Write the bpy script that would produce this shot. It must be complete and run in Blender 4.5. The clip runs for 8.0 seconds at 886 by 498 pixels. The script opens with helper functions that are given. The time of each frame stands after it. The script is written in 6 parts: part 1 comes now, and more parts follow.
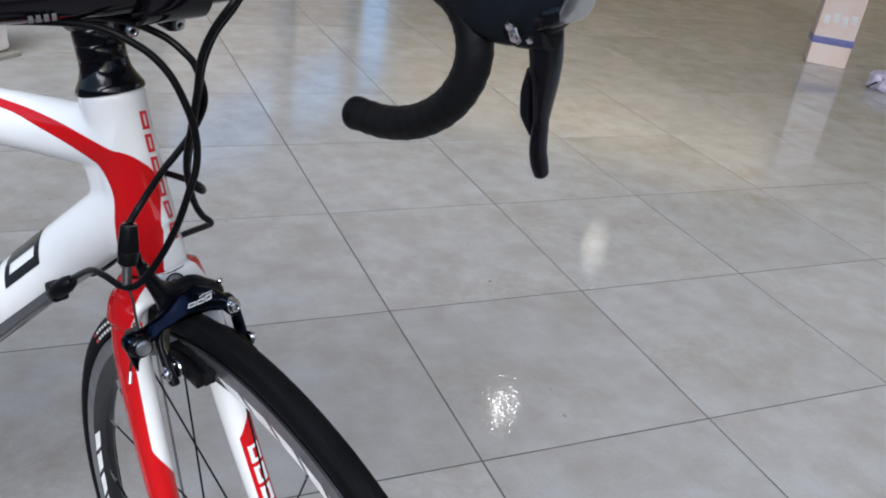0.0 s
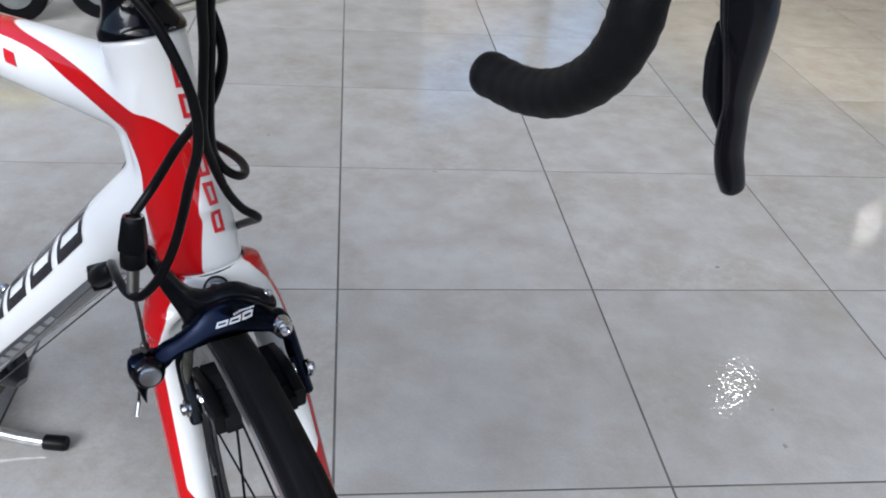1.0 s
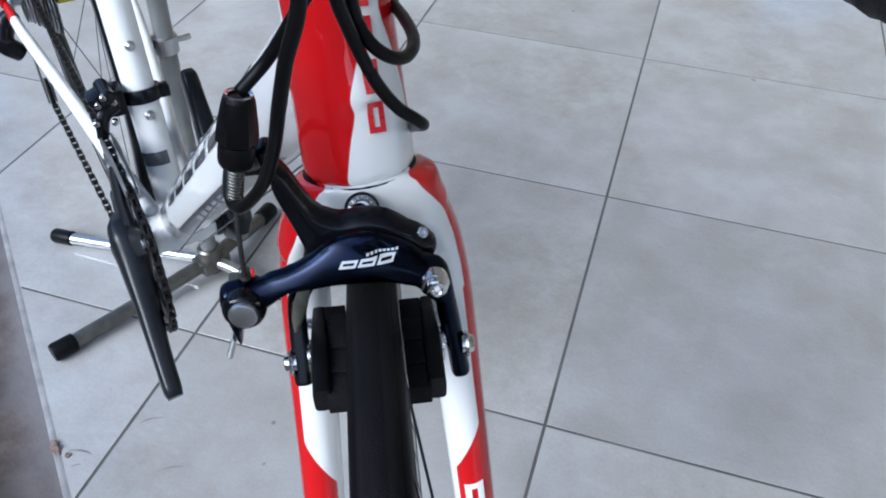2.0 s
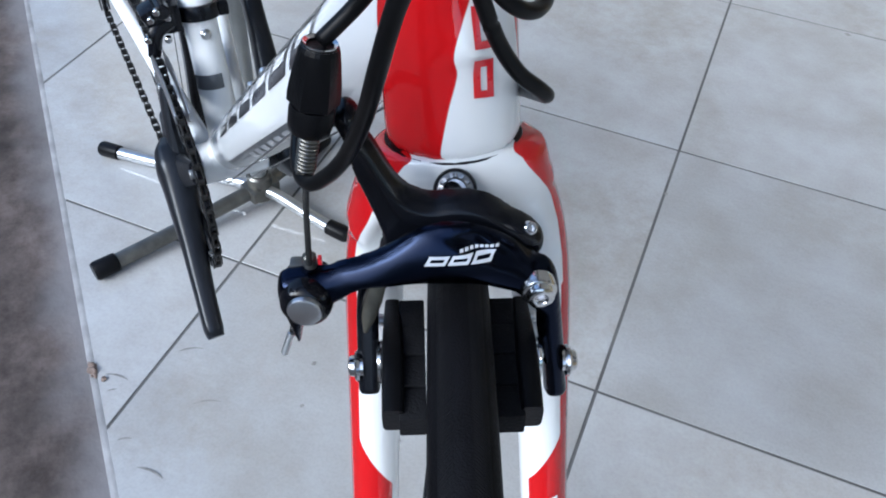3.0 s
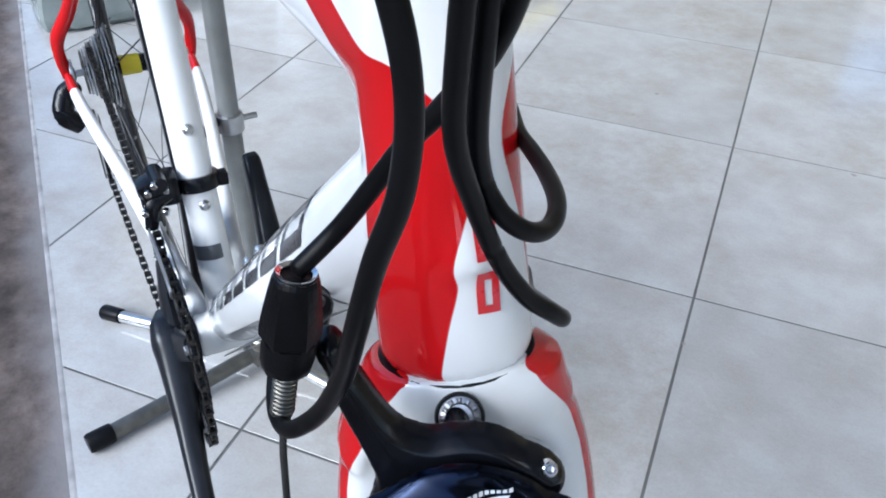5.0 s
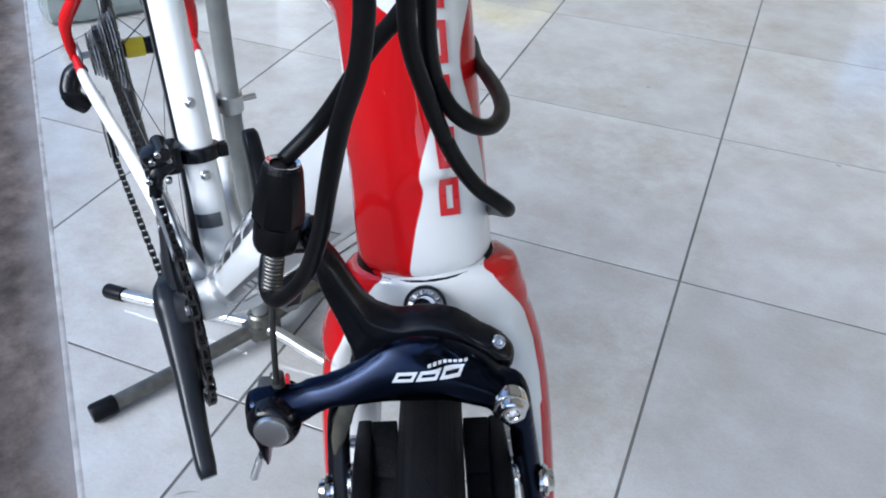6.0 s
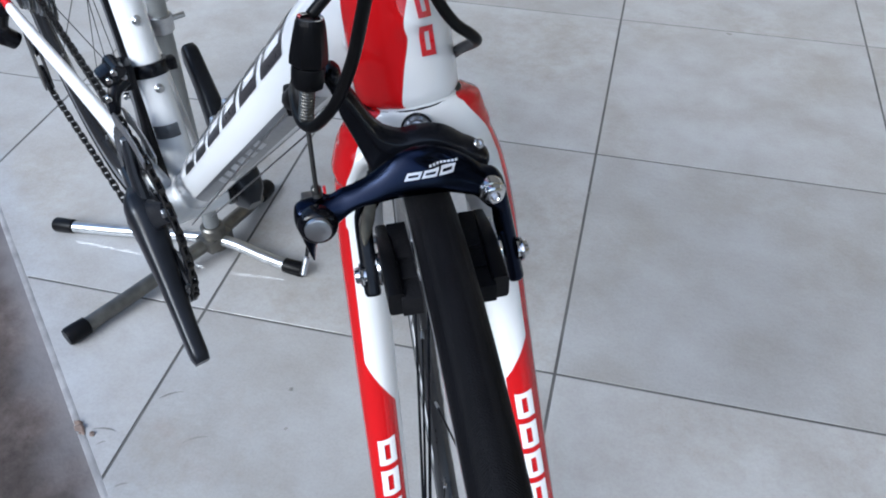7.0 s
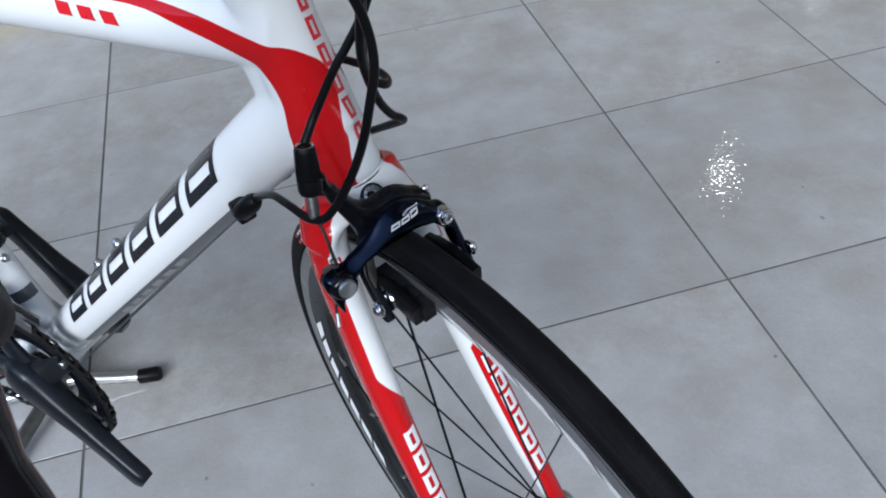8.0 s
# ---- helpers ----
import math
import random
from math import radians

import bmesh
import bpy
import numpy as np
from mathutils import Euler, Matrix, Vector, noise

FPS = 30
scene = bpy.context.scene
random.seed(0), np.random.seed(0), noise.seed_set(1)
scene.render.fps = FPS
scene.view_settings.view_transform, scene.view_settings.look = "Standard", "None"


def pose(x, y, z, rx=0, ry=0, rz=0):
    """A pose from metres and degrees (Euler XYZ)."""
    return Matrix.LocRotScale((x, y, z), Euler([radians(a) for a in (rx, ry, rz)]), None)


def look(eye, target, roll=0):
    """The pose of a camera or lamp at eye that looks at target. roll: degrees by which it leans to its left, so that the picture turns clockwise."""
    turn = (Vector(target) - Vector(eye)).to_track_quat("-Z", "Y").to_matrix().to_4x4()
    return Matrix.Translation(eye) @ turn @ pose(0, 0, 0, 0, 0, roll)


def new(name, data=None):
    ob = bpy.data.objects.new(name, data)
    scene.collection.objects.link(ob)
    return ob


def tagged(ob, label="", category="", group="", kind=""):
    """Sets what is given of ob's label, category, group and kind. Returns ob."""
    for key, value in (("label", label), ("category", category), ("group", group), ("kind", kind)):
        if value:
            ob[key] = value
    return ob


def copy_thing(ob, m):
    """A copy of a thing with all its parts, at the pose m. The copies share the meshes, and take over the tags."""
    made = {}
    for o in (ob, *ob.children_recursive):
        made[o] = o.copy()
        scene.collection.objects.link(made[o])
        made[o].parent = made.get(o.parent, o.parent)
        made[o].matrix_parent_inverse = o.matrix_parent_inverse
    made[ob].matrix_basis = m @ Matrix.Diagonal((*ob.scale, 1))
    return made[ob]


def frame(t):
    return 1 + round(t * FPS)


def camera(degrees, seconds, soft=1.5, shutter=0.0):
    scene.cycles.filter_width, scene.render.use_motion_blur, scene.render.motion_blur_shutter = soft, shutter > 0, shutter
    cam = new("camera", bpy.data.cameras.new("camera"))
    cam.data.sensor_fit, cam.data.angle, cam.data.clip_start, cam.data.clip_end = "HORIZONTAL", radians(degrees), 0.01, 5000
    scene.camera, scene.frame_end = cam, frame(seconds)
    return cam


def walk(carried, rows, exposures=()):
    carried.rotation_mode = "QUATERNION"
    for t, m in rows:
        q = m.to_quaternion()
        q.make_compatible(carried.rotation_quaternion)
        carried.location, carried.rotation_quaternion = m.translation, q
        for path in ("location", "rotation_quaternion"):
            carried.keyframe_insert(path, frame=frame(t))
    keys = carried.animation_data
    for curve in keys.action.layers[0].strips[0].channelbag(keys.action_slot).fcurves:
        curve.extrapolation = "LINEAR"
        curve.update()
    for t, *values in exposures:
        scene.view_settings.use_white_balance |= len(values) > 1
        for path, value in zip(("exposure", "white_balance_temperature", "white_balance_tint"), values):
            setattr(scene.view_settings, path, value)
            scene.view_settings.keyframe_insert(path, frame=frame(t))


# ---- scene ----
cam = camera(55.1, 8.0, 1.9)
PATH = [
    (0, (-0.128, -1.61, 1.081), (0.653, -0.012, 0.166), 8.1),
    (0.3, (-0.051, -1.603, 1.101), (0.6, 0.037, 0.158), 6.2),
    (0.5, (-0.028, -1.574, 1.097), (0.52, 0.089, 0.132), 5.5),
    (0.7, (-0.009, -1.527, 1.071), (0.419, 0.151, 0.07), 5.2),
    (1, (0.019, -1.435, 1.033), (0.243, 0.232, -0.05), 4.6),
    (1.5, (0.059, -1.318, 0.979), (-0.109, 0.267, -0.23), 2.7),
    (2, (0.055, -1.271, 0.959), (-0.357, 0.164, -0.371), 1.9),
    (3.5, (-0.004, -1.196, 0.913), (-0.463, 0.086, -0.552), 4.1),
    (4, (-0.007, -1.182, 0.901), (-0.483, 0.119, -0.541), 3.7),
    (4.5, (-0.007, -1.17, 0.911), (-0.54, 0.237, -0.407), 2.2),
    (4.7, (-0.007, -1.167, 0.92), (-0.561, 0.279, -0.346), 1.4),
    (5.8, (0.026, -1.204, 0.927), (-0.565, 0.3, -0.252), 1.8),
    (6, (0.029, -1.216, 0.925), (-0.545, 0.269, -0.287), 1.8),
    (6.5, (0.042, -1.253, 0.927), (-0.481, 0.187, -0.359), 1.6),
    (7, (0.032, -1.323, 0.953), (-0.323, 0.102, -0.404), -0.4),
    (7.2, (0.003, -1.369, 0.992), (-0.242, 0.065, -0.38), -1.9),
    (7.4, (-0.033, -1.423, 1.037), (-0.134, 0.02, -0.343), -2.6),
    (7.5, (-0.044, -1.428, 1.044), (-0.097, 0.014, -0.341), -3.7),
    (7.7, (-0.064, -1.446, 1.056), (0.002, 0.007, -0.316), -5.4),
    (8, (-0.093, -1.432, 1.063), (0.153, 0.017, -0.293), -7.4),
]
walk(cam, [(t, look(eye, target, roll)) for t, eye, target, roll in PATH], [(0.0, 0.48, 5800, 9.0), (1.0, 0.64, 5780, 8.5), (2.0, 0.80, 5430, 7.0), (3.5, 0.99, 5360, 6.0), (4.5, 1.11, 5450, 6.5), (6.0, 1.05, 5470, 6.8), (7.0, 0.79, 5480, 7.0), (7.5, 0.52, 5460, 7.0), (8.0, 0.42, 5480, 6.5)])

# ---- light ----
world = bpy.data.worlds.new("sky")
scene.world = world
world.use_nodes = True
wn = world.node_tree.nodes
wl = world.node_tree.links
sky = wn.new("ShaderNodeTexSky")
sky.sky_type, sky.sun_disc = "NISHITA", False
sky.sun_elevation, sky.sun_rotation = radians(34), radians(200)
sky.air_density, sky.dust_density, sky.ozone_density = 1.0, 2.5, 1.0
wn["Background"].inputs[1].default_value = 0.15
wl.new(sky.outputs[0], wn["Background"].inputs[0])
sun_data = bpy.data.lights.new("sun", "SUN")
sun_data.energy, sun_data.angle, sun_data.color = 2.05, radians(32), (1.0, 0.98, 0.95)
sun = new("sun", sun_data)
sun.matrix_world = look((0, 0, 6.93), (6.2, 8.2, 0))


# ---- materials ----
def material(name, base, rough=0.5, metal=0.0, vary=0.12, scale=8.0, bump=0.0, bump_scale=200.0, coat=0.0, rough_vary=0.08, second=None, spec=0.5):
    """A surface with variation at a large and a fine scale, in object coordinates."""
    m = bpy.data.materials.new(name)
    m.use_nodes = True
    n, l = m.node_tree.nodes, m.node_tree.links
    b = n["Principled BSDF"]
    co = n.new("ShaderNodeTexCoord")
    big, fine = n.new("ShaderNodeTexNoise"), n.new("ShaderNodeTexNoise")
    big.inputs["Scale"].default_value, big.inputs["Detail"].default_value = scale, 6
    fine.inputs["Scale"].default_value, fine.inputs["Detail"].default_value = bump_scale, 4
    l.new(co.outputs["Object"], big.inputs["Vector"])
    l.new(co.outputs["Object"], fine.inputs["Vector"])
    mix = n.new("ShaderNodeMix")
    mix.data_type = "RGBA"
    dark = tuple(c * (1 - vary) for c in base) if second is None else second
    light = tuple(min(1, c * (1 + vary)) for c in base) if second is None else base
    mix.inputs["A"].default_value, mix.inputs["B"].default_value = (*dark, 1), (*light, 1)
    ramp = n.new("ShaderNodeMapRange")
    ramp.inputs["From Min"].default_value, ramp.inputs["From Max"].default_value = 0.3, 0.7
    l.new(big.outputs["Fac"], ramp.inputs["Value"])
    l.new(ramp.outputs["Result"], mix.inputs["Factor"])
    l.new(mix.outputs["Result"], b.inputs["Base Color"])
    rr = n.new("ShaderNodeMapRange")
    rr.inputs["To Min"].default_value, rr.inputs["To Max"].default_value = max(0.02, rough - rough_vary), min(1, rough + rough_vary)
    l.new(fine.outputs["Fac"], rr.inputs["Value"])
    l.new(rr.outputs["Result"], b.inputs["Roughness"])
    b.inputs["Metallic"].default_value = metal
    b.inputs["Specular IOR Level"].default_value = spec
    b.inputs["Coat Weight"].default_value = coat
    b.inputs["Coat Roughness"].default_value = 0.05
    if bump:
        bp = n.new("ShaderNodeBump")
        bp.inputs["Strength"].default_value, bp.inputs["Distance"].default_value = bump, 0.001
        l.new(fine.outputs["Fac"], bp.inputs["Height"])
        l.new(bp.outputs["Normal"], b.inputs["Normal"])
    return m


def livery(name, white, red, rough):
    """Two-colour lacquer: the red field is where the mesh's 'livery' distance is above zero."""
    m = material(name, white, rough, 0.0, 0.02, 6.0, coat=1.0, rough_vary=0.03, spec=0.0)
    m.node_tree.nodes["Principled BSDF"].inputs["Coat Roughness"].default_value = 0.02
    n, l = m.node_tree.nodes, m.node_tree.links
    b = n["Principled BSDF"]
    at = n.new("ShaderNodeAttribute")
    at.attribute_name = "livery"
    step = n.new("ShaderNodeMapRange")
    step.inputs["From Min"].default_value, step.inputs["From Max"].default_value = -0.00012, 0.00012
    l.new(at.outputs["Fac"], step.inputs["Value"])
    mix = n.new("ShaderNodeMix")
    mix.data_type = "RGBA"
    l.new(b.inputs["Base Color"].links[0].from_socket, mix.inputs["A"])
    mix.inputs["B"].default_value = (*red, 1)
    l.new(step.outputs["Result"], mix.inputs["Factor"])
    l.new(mix.outputs["Result"], b.inputs["Base Color"])
    return m


WHITE = livery("white_red_lacquer", (0.76, 0.77, 0.77), (0.47, 0.006, 0.008), 0.35)
RED = material("red_decal", (0.60, 0.012, 0.02), 0.3, coat=0.6, vary=0.05)
INK = material("black_decal", (0.012, 0.013, 0.016), 0.3, coat=0.6)
GREYINK = material("grey_decal", (0.075, 0.08, 0.088), 0.35, coat=0.5)
PALEINK = material("pale_grey_decal", (0.26, 0.27, 0.28), 0.35, coat=0.5)
WHITEINK = material("white_decal", (0.78, 0.78, 0.78), 0.35, coat=0.5, vary=0.04)
SILVERINK = material("silver_decal", (0.62, 0.64, 0.68), 0.32, 0.3, vary=0.04)
RUBBER = material("tyre_rubber", (0.0038, 0.0038, 0.0048), 0.55, vary=0.25, scale=30, bump=0.25, bump_scale=900, spec=0.07)


def tread_material():
    """Tyre rubber whose shoulders carry a fine slanting file pattern, by the distances round and across the tyre."""
    m = material("tread_rubber", (0.0045, 0.0045, 0.0055), 0.55, vary=0.3, scale=40, bump=0.5, bump_scale=1400, spec=0.09)
    n, l = m.node_tree.nodes, m.node_tree.links
    turn_at, side_at = n.new("ShaderNodeAttribute"), n.new("ShaderNodeAttribute")
    turn_at.attribute_name, side_at.attribute_name = "round", "across"

    def op(kind, a, b=0.0, c=0.0):
        q = n.new("ShaderNodeMath")
        q.operation = kind
        for k, v in enumerate((a, b, c)):
            if isinstance(v, float):
                q.inputs[k].default_value = v
            else:
                l.new(v, q.inputs[k])
        return q.outputs[0]
    off = op("ABSOLUTE", side_at.outputs["Fac"])
    wave = op("SINE", op("MULTIPLY", op("MULTIPLY_ADD", off, 0.9, turn_at.outputs["Fac"]), 5200.0))
    zone = op("MULTIPLY", op("GREATER_THAN", off, 0.0032), op("LESS_THAN", off, 0.0074))
    groove = op("LESS_THAN", op("ABSOLUTE", op("SUBTRACT", off, 0.0030)), 0.0002)
    height = op("SUBTRACT", op("MULTIPLY", op("MULTIPLY_ADD", wave, 0.5, 0.5), zone), groove)
    bp = n.new("ShaderNodeBump")
    bp.inputs["Strength"].default_value, bp.inputs["Distance"].default_value = 0.8, 0.0003
    l.new(height, bp.inputs["Height"])
    old = n["Principled BSDF"].inputs["Normal"].links[0].from_socket
    l.new(old, bp.inputs["Normal"])
    l.new(bp.outputs["Normal"], n["Principled BSDF"].inputs["Normal"])
    return m


TREAD = tread_material()
RIMBLACK = material("black_rim", (0.012, 0.012, 0.013), 0.3, 0.2, vary=0.2)
TRACK = material("brake_track", (0.33, 0.34, 0.35), 0.35, 0.9, vary=0.15, scale=60, bump=0.2, bump_scale=700)
TAPE = material("bar_tape", (0.0042, 0.0042, 0.005), 0.5, vary=0.25, scale=60, bump=0.6, bump_scale=900, spec=0.13)
HOOD = material("hood_rubber", (0.005, 0.0065, 0.009), 0.45, vary=0.2, scale=60, bump=0.4, bump_scale=1500, spec=0.13)
GLOSSBLACK = material("gloss_black", (0.0035, 0.0035, 0.005), 0.12, 0.0, vary=0.2, spec=0.28, rough_vary=0.03)
CALIPER = material("blue_black_anodised", (0.0125, 0.0165, 0.031), 0.21, 1.0, vary=0.12, scale=40, rough_vary=0.05)
ANODBLACK = material("black_anodised", (0.0035, 0.004, 0.006), 0.25, 0.0, vary=0.25, scale=60, spec=0.24, rough_vary=0.05)
PLASTIC = material("black_plastic", (0.004, 0.004, 0.0047), 0.38, vary=0.25, scale=50, bump=0.15, bump_scale=900, spec=0.13)
PADRUB = material("pad_rubber", (0.007, 0.007, 0.008), 0.7, vary=0.3, scale=80, bump=0.5, bump_scale=900, spec=0.13)
CABLE = material("cable_housing", (0.004, 0.004, 0.0045), 0.34, vary=0.2, scale=80, spec=0.13)
WIRE = material("cable_wire", (0.20, 0.20, 0.20), 0.35, 0.9, vary=0.2, scale=300)
CHROME = material("bright_steel", (0.62, 0.62, 0.62), 0.16, 1.0, vary=0.1, scale=120)
SILVER = material("satin_aluminium", (0.55, 0.56, 0.57), 0.32, 1.0, vary=0.12, scale=60, bump=0.1, bump_scale=800)
STEELDARK = material("dark_steel", (0.16, 0.155, 0.14), 0.38, 0.9, vary=0.25, scale=50, bump=0.2, bump_scale=500)
WIREDARK = material("dark_wire", (0.025, 0.024, 0.023), 0.5, 0.5, vary=0.3, scale=200, bump=0.4, bump_scale=1500)
CRANK = material("satin_black_alloy", (0.010, 0.0115, 0.015), 0.32, 0.25, vary=0.2, scale=50, spec=0.4)
BRONZE = material("dull_bronze", (0.075, 0.068, 0.052), 0.4, 0.8, vary=0.35, scale=120)
GREYPAINT = material("grey_paint_steel", (0.24, 0.25, 0.25), 0.38, 0.4, vary=0.12, scale=30)
CHAIN = material("chain_steel", (0.045, 0.043, 0.040), 0.45, 0.9, vary=0.4, scale=300)
YELLOW = material("yellow_label", (0.75, 0.62, 0.02), 0.5, vary=0.08)


# ---- geometry helpers ----
def mesh_of(bm, name, smooth=True):
    me = bpy.data.meshes.new(name)
    bmesh.ops.recalc_face_normals(bm, faces=bm.faces)
    bm.to_mesh(me)
    bm.free()
    if smooth:
        me.polygons.foreach_set("use_smooth", [True] * len(me.polygons))
    return me


def part(name, bm, mat, parent=None, label="", sharp=35.0):
    """Links a bmesh (or a mesh) as one mesh object, under a thing or a part."""
    me = bm if isinstance(bm, bpy.types.Mesh) else mesh_of(bm, name)
    if not isinstance(bm, bpy.types.Mesh) and sharp:
        me.set_sharp_from_angle(angle=radians(sharp))
    if not me.materials:
        me.materials.append(mat)
    ob = new(name, me)
    if parent is not None:
        ob.parent = parent
    if label:
        tagged(ob, label)
    return ob


def empty(name, m, label, category, group=""):
    ob = new(name)
    ob.empty_display_size = 0.1
    ob.matrix_world = m
    return tagged(ob, label, category, group)


def curve_points(pts, k=8):
    """A smooth (Catmull-Rom) line through the points."""
    p = [Vector(q) for q in pts]
    p = [p[0] * 2 - p[1]] + p + [p[-1] * 2 - p[-2]]
    out = []
    for i in range(1, len(p) - 2):
        for j in range(k):
            t = j / k
            a, b, c, d = p[i - 1], p[i], p[i + 1], p[i + 2]
            out.append(0.5 * (2 * b + (c - a) * t + (2 * a - 5 * b + 4 * c - d) * t * t + (3 * b - a - 3 * c + d) * t ** 3))
    out.append(p[-2].copy())
    return out


def sweep(bm, pts, size, n=14, up=(0, 0, 1), cap=True, power=2.0, closed=False):
    """A tube along pts. size: one radius, or (half width, half height) or a list of those, spread along the line; power above 2 squares the section.
    With up along x the width is measured along x."""
    pts = [Vector(p) for p in pts]
    m = len(pts)
    if not isinstance(size, list):
        size = [size, size]
    size = [(s, s) if not isinstance(s, tuple) else s for s in size]
    if tuple(up) == (1, 0, 0):
        size = [(h, w) for w, h in size]
    rings = []
    up = Vector(up)
    side = None
    for i, p in enumerate(pts):
        a = pts[(i - 1) % m] if closed else pts[max(i - 1, 0)]
        b = pts[(i + 1) % m] if closed else pts[min(i + 1, m - 1)]
        d = (b - a).normalized()
        s = d.cross(up)
        if s.length < 0.05:
            s = side.copy() if side is not None else d.orthogonal()
        s = (s - d * s.dot(d)).normalized()
        if side is not None and s.dot(side) < 0:
            s = -s
        side = s
        u = s.cross(d).normalized()
        f = i / max(1, m - 1) * (len(size) - 1)
        k = min(int(f), len(size) - 2)
        w = size[k][0] + (size[k + 1][0] - size[k][0]) * (f - k)
        h = size[k][1] + (size[k + 1][1] - size[k][1]) * (f - k)
        ring = []
        for j in range(n):
            t = 2 * math.pi * j / n
            c, q = math.cos(t), math.sin(t)
            c, q = math.copysign(abs(c) ** (2 / power), c), math.copysign(abs(q) ** (2 / power), q)
            ring.append(bm.verts.new(p + s * (w * c) + u * (h * q)))
        rings.append(ring)
    for i in range(m if closed else m - 1):
        r1, r2 = rings[i], rings[(i + 1) % m]
        for j in range(n):
            bm.faces.new((r1[j], r1[(j + 1) % n], r2[(j + 1) % n], r2[j]))
    if cap and not closed:
        bm.faces.new(rings[0][::-1])
        bm.faces.new(rings[-1])
    return bm


def lathe(bm, profile, centre, axis, n=24, start=None, arc=2 * math.pi):
    """Turns (radius, along) pairs round an axis."""
    ax = Vector(axis).normalized()
    e = (Vector(start) - ax * Vector(start).dot(ax)).normalized() if start else ax.orthogonal().normalized()
    g = ax.cross(e)
    c = Vector(centre)
    full = arc > 6.28
    rings = []
    for r, a in profile:
        ring = []
        for j in range(n if full else n + 1):
            t = arc * j / n
            ring.append(bm.verts.new(c + ax * a + (e * math.cos(t) + g * math.sin(t)) * max(r, 1e-5)))
        rings.append(ring)
    k = n if full else n
    for r1, r2 in zip(rings, rings[1:]):
        for j in range(k):
            j2 = (j + 1) % len(r1)
            bm.faces.new((r1[j], r1[j2], r2[j2], r2[j]))
    return bm


def capped(profile):
    return [(0, profile[0][1])] + list(profile) + [(0, profile[-1][1])]


def rod(bm, a, b, r, n=12, r2=None, chamfer=0.0):
    a, b = Vector(a), Vector(b)
    h = (b - a).length
    r2 = r if r2 is None else r2
    c = min(chamfer, r * 0.6, h * 0.3)
    prof = [(r - c, 0), (r, c), (r2, h - c), (r2 - c, h)] if c else [(r, 0), (r2, h)]
    return lathe(bm, capped(prof), a, b - a, n)


def box(bm, centre, size, bevel=0.0, rot=None, seg=2):
    r = bmesh.ops.create_cube(bm, size=1.0)["verts"]
    m = Matrix.Translation(centre) @ (rot or Matrix.Identity(4)) @ Matrix.Diagonal((*size, 1))
    bmesh.ops.transform(bm, matrix=m, verts=r)
    if bevel:
        es = list({e for v in r for e in v.link_edges})
        bmesh.ops.bevel(bm, geom=es, offset=bevel, segments=seg, profile=0.6, affect="EDGES")
    return bm


def plate(bm, outline, a, b, to3d, bevel=0.0, seg=3):
    """A solid from a 2D outline between depths a and b; to3d(x, y, depth) gives the place. Its rims are rounded."""
    lo = [bm.verts.new(to3d(x, y, a)) for x, y in outline]
    hi = [bm.verts.new(to3d(x, y, b)) for x, y in outline]
    n = len(outline)
    f1, f2 = bm.faces.new(lo[::-1]), bm.faces.new(hi)
    for i in range(n):
        bm.faces.new((lo[i], lo[(i + 1) % n], hi[(i + 1) % n], hi[i]))
    if bevel:
        es = list(f1.edges) + list(f2.edges)
        bmesh.ops.bevel(bm, geom=es, offset=bevel, segments=seg, profile=0.5, affect="EDGES", clamp_overlap=True)
    return bm


def smooth_outline(pts, k=5):
    p = [Vector((x, y, 0)) for x, y in pts]
    n = len(p)
    out = []
    for i in range(n):
        a, b, c, d = p[(i - 1) % n], p[i], p[(i + 1) % n], p[(i + 2) % n]
        for j in range(k):
            t = j / k
            q = 0.5 * (2 * b + (c - a) * t + (2 * a - 5 * b + 4 * c - d) * t * t + (3 * b - a - 3 * c + d) * t ** 3)
            out.append((q.x, q.y))
    return out


def fused(bm, name, voxel, rounds, factor=0.5):
    """Melts overlapping solids into one skin with filleted joints."""
    me = mesh_of(bm, name)
    ob = new("melt", me)
    r = ob.modifiers.new("r", "REMESH")
    r.mode, r.voxel_size, r.adaptivity = "VOXEL", voxel, 0.0
    s = ob.modifiers.new("s", "SMOOTH")
    s.factor, s.iterations = factor, rounds
    dg = bpy.context.evaluated_depsgraph_get()
    dg.update()
    out = bpy.data.meshes.new_from_object(ob.evaluated_get(dg))
    bpy.data.objects.remove(ob)
    out.name = name
    out.polygons.foreach_set("use_smooth", [True] * len(out.polygons))
    return out


def smoothed(me, rounds):
    """Irons a mesh a little."""
    b = bmesh.new()
    b.from_mesh(me)
    for _ in range(rounds):
        bmesh.ops.smooth_vert(b, verts=b.verts, factor=0.5, use_axis_x=True, use_axis_y=True, use_axis_z=True)
    b.to_mesh(me)
    b.free()


def paint(me, fn):
    """Stores fn(place), a signed distance, as the mesh's livery."""
    at = me.attributes.new("livery", "FLOAT", "POINT")
    at.data.foreach_set("value", [fn(v.co) for v in me.vertices])


def ease(a, b, x):
    t = min(1.0, max(0.0, (x - a) / (b - a)))
    return t * t * (3 - 2 * t)


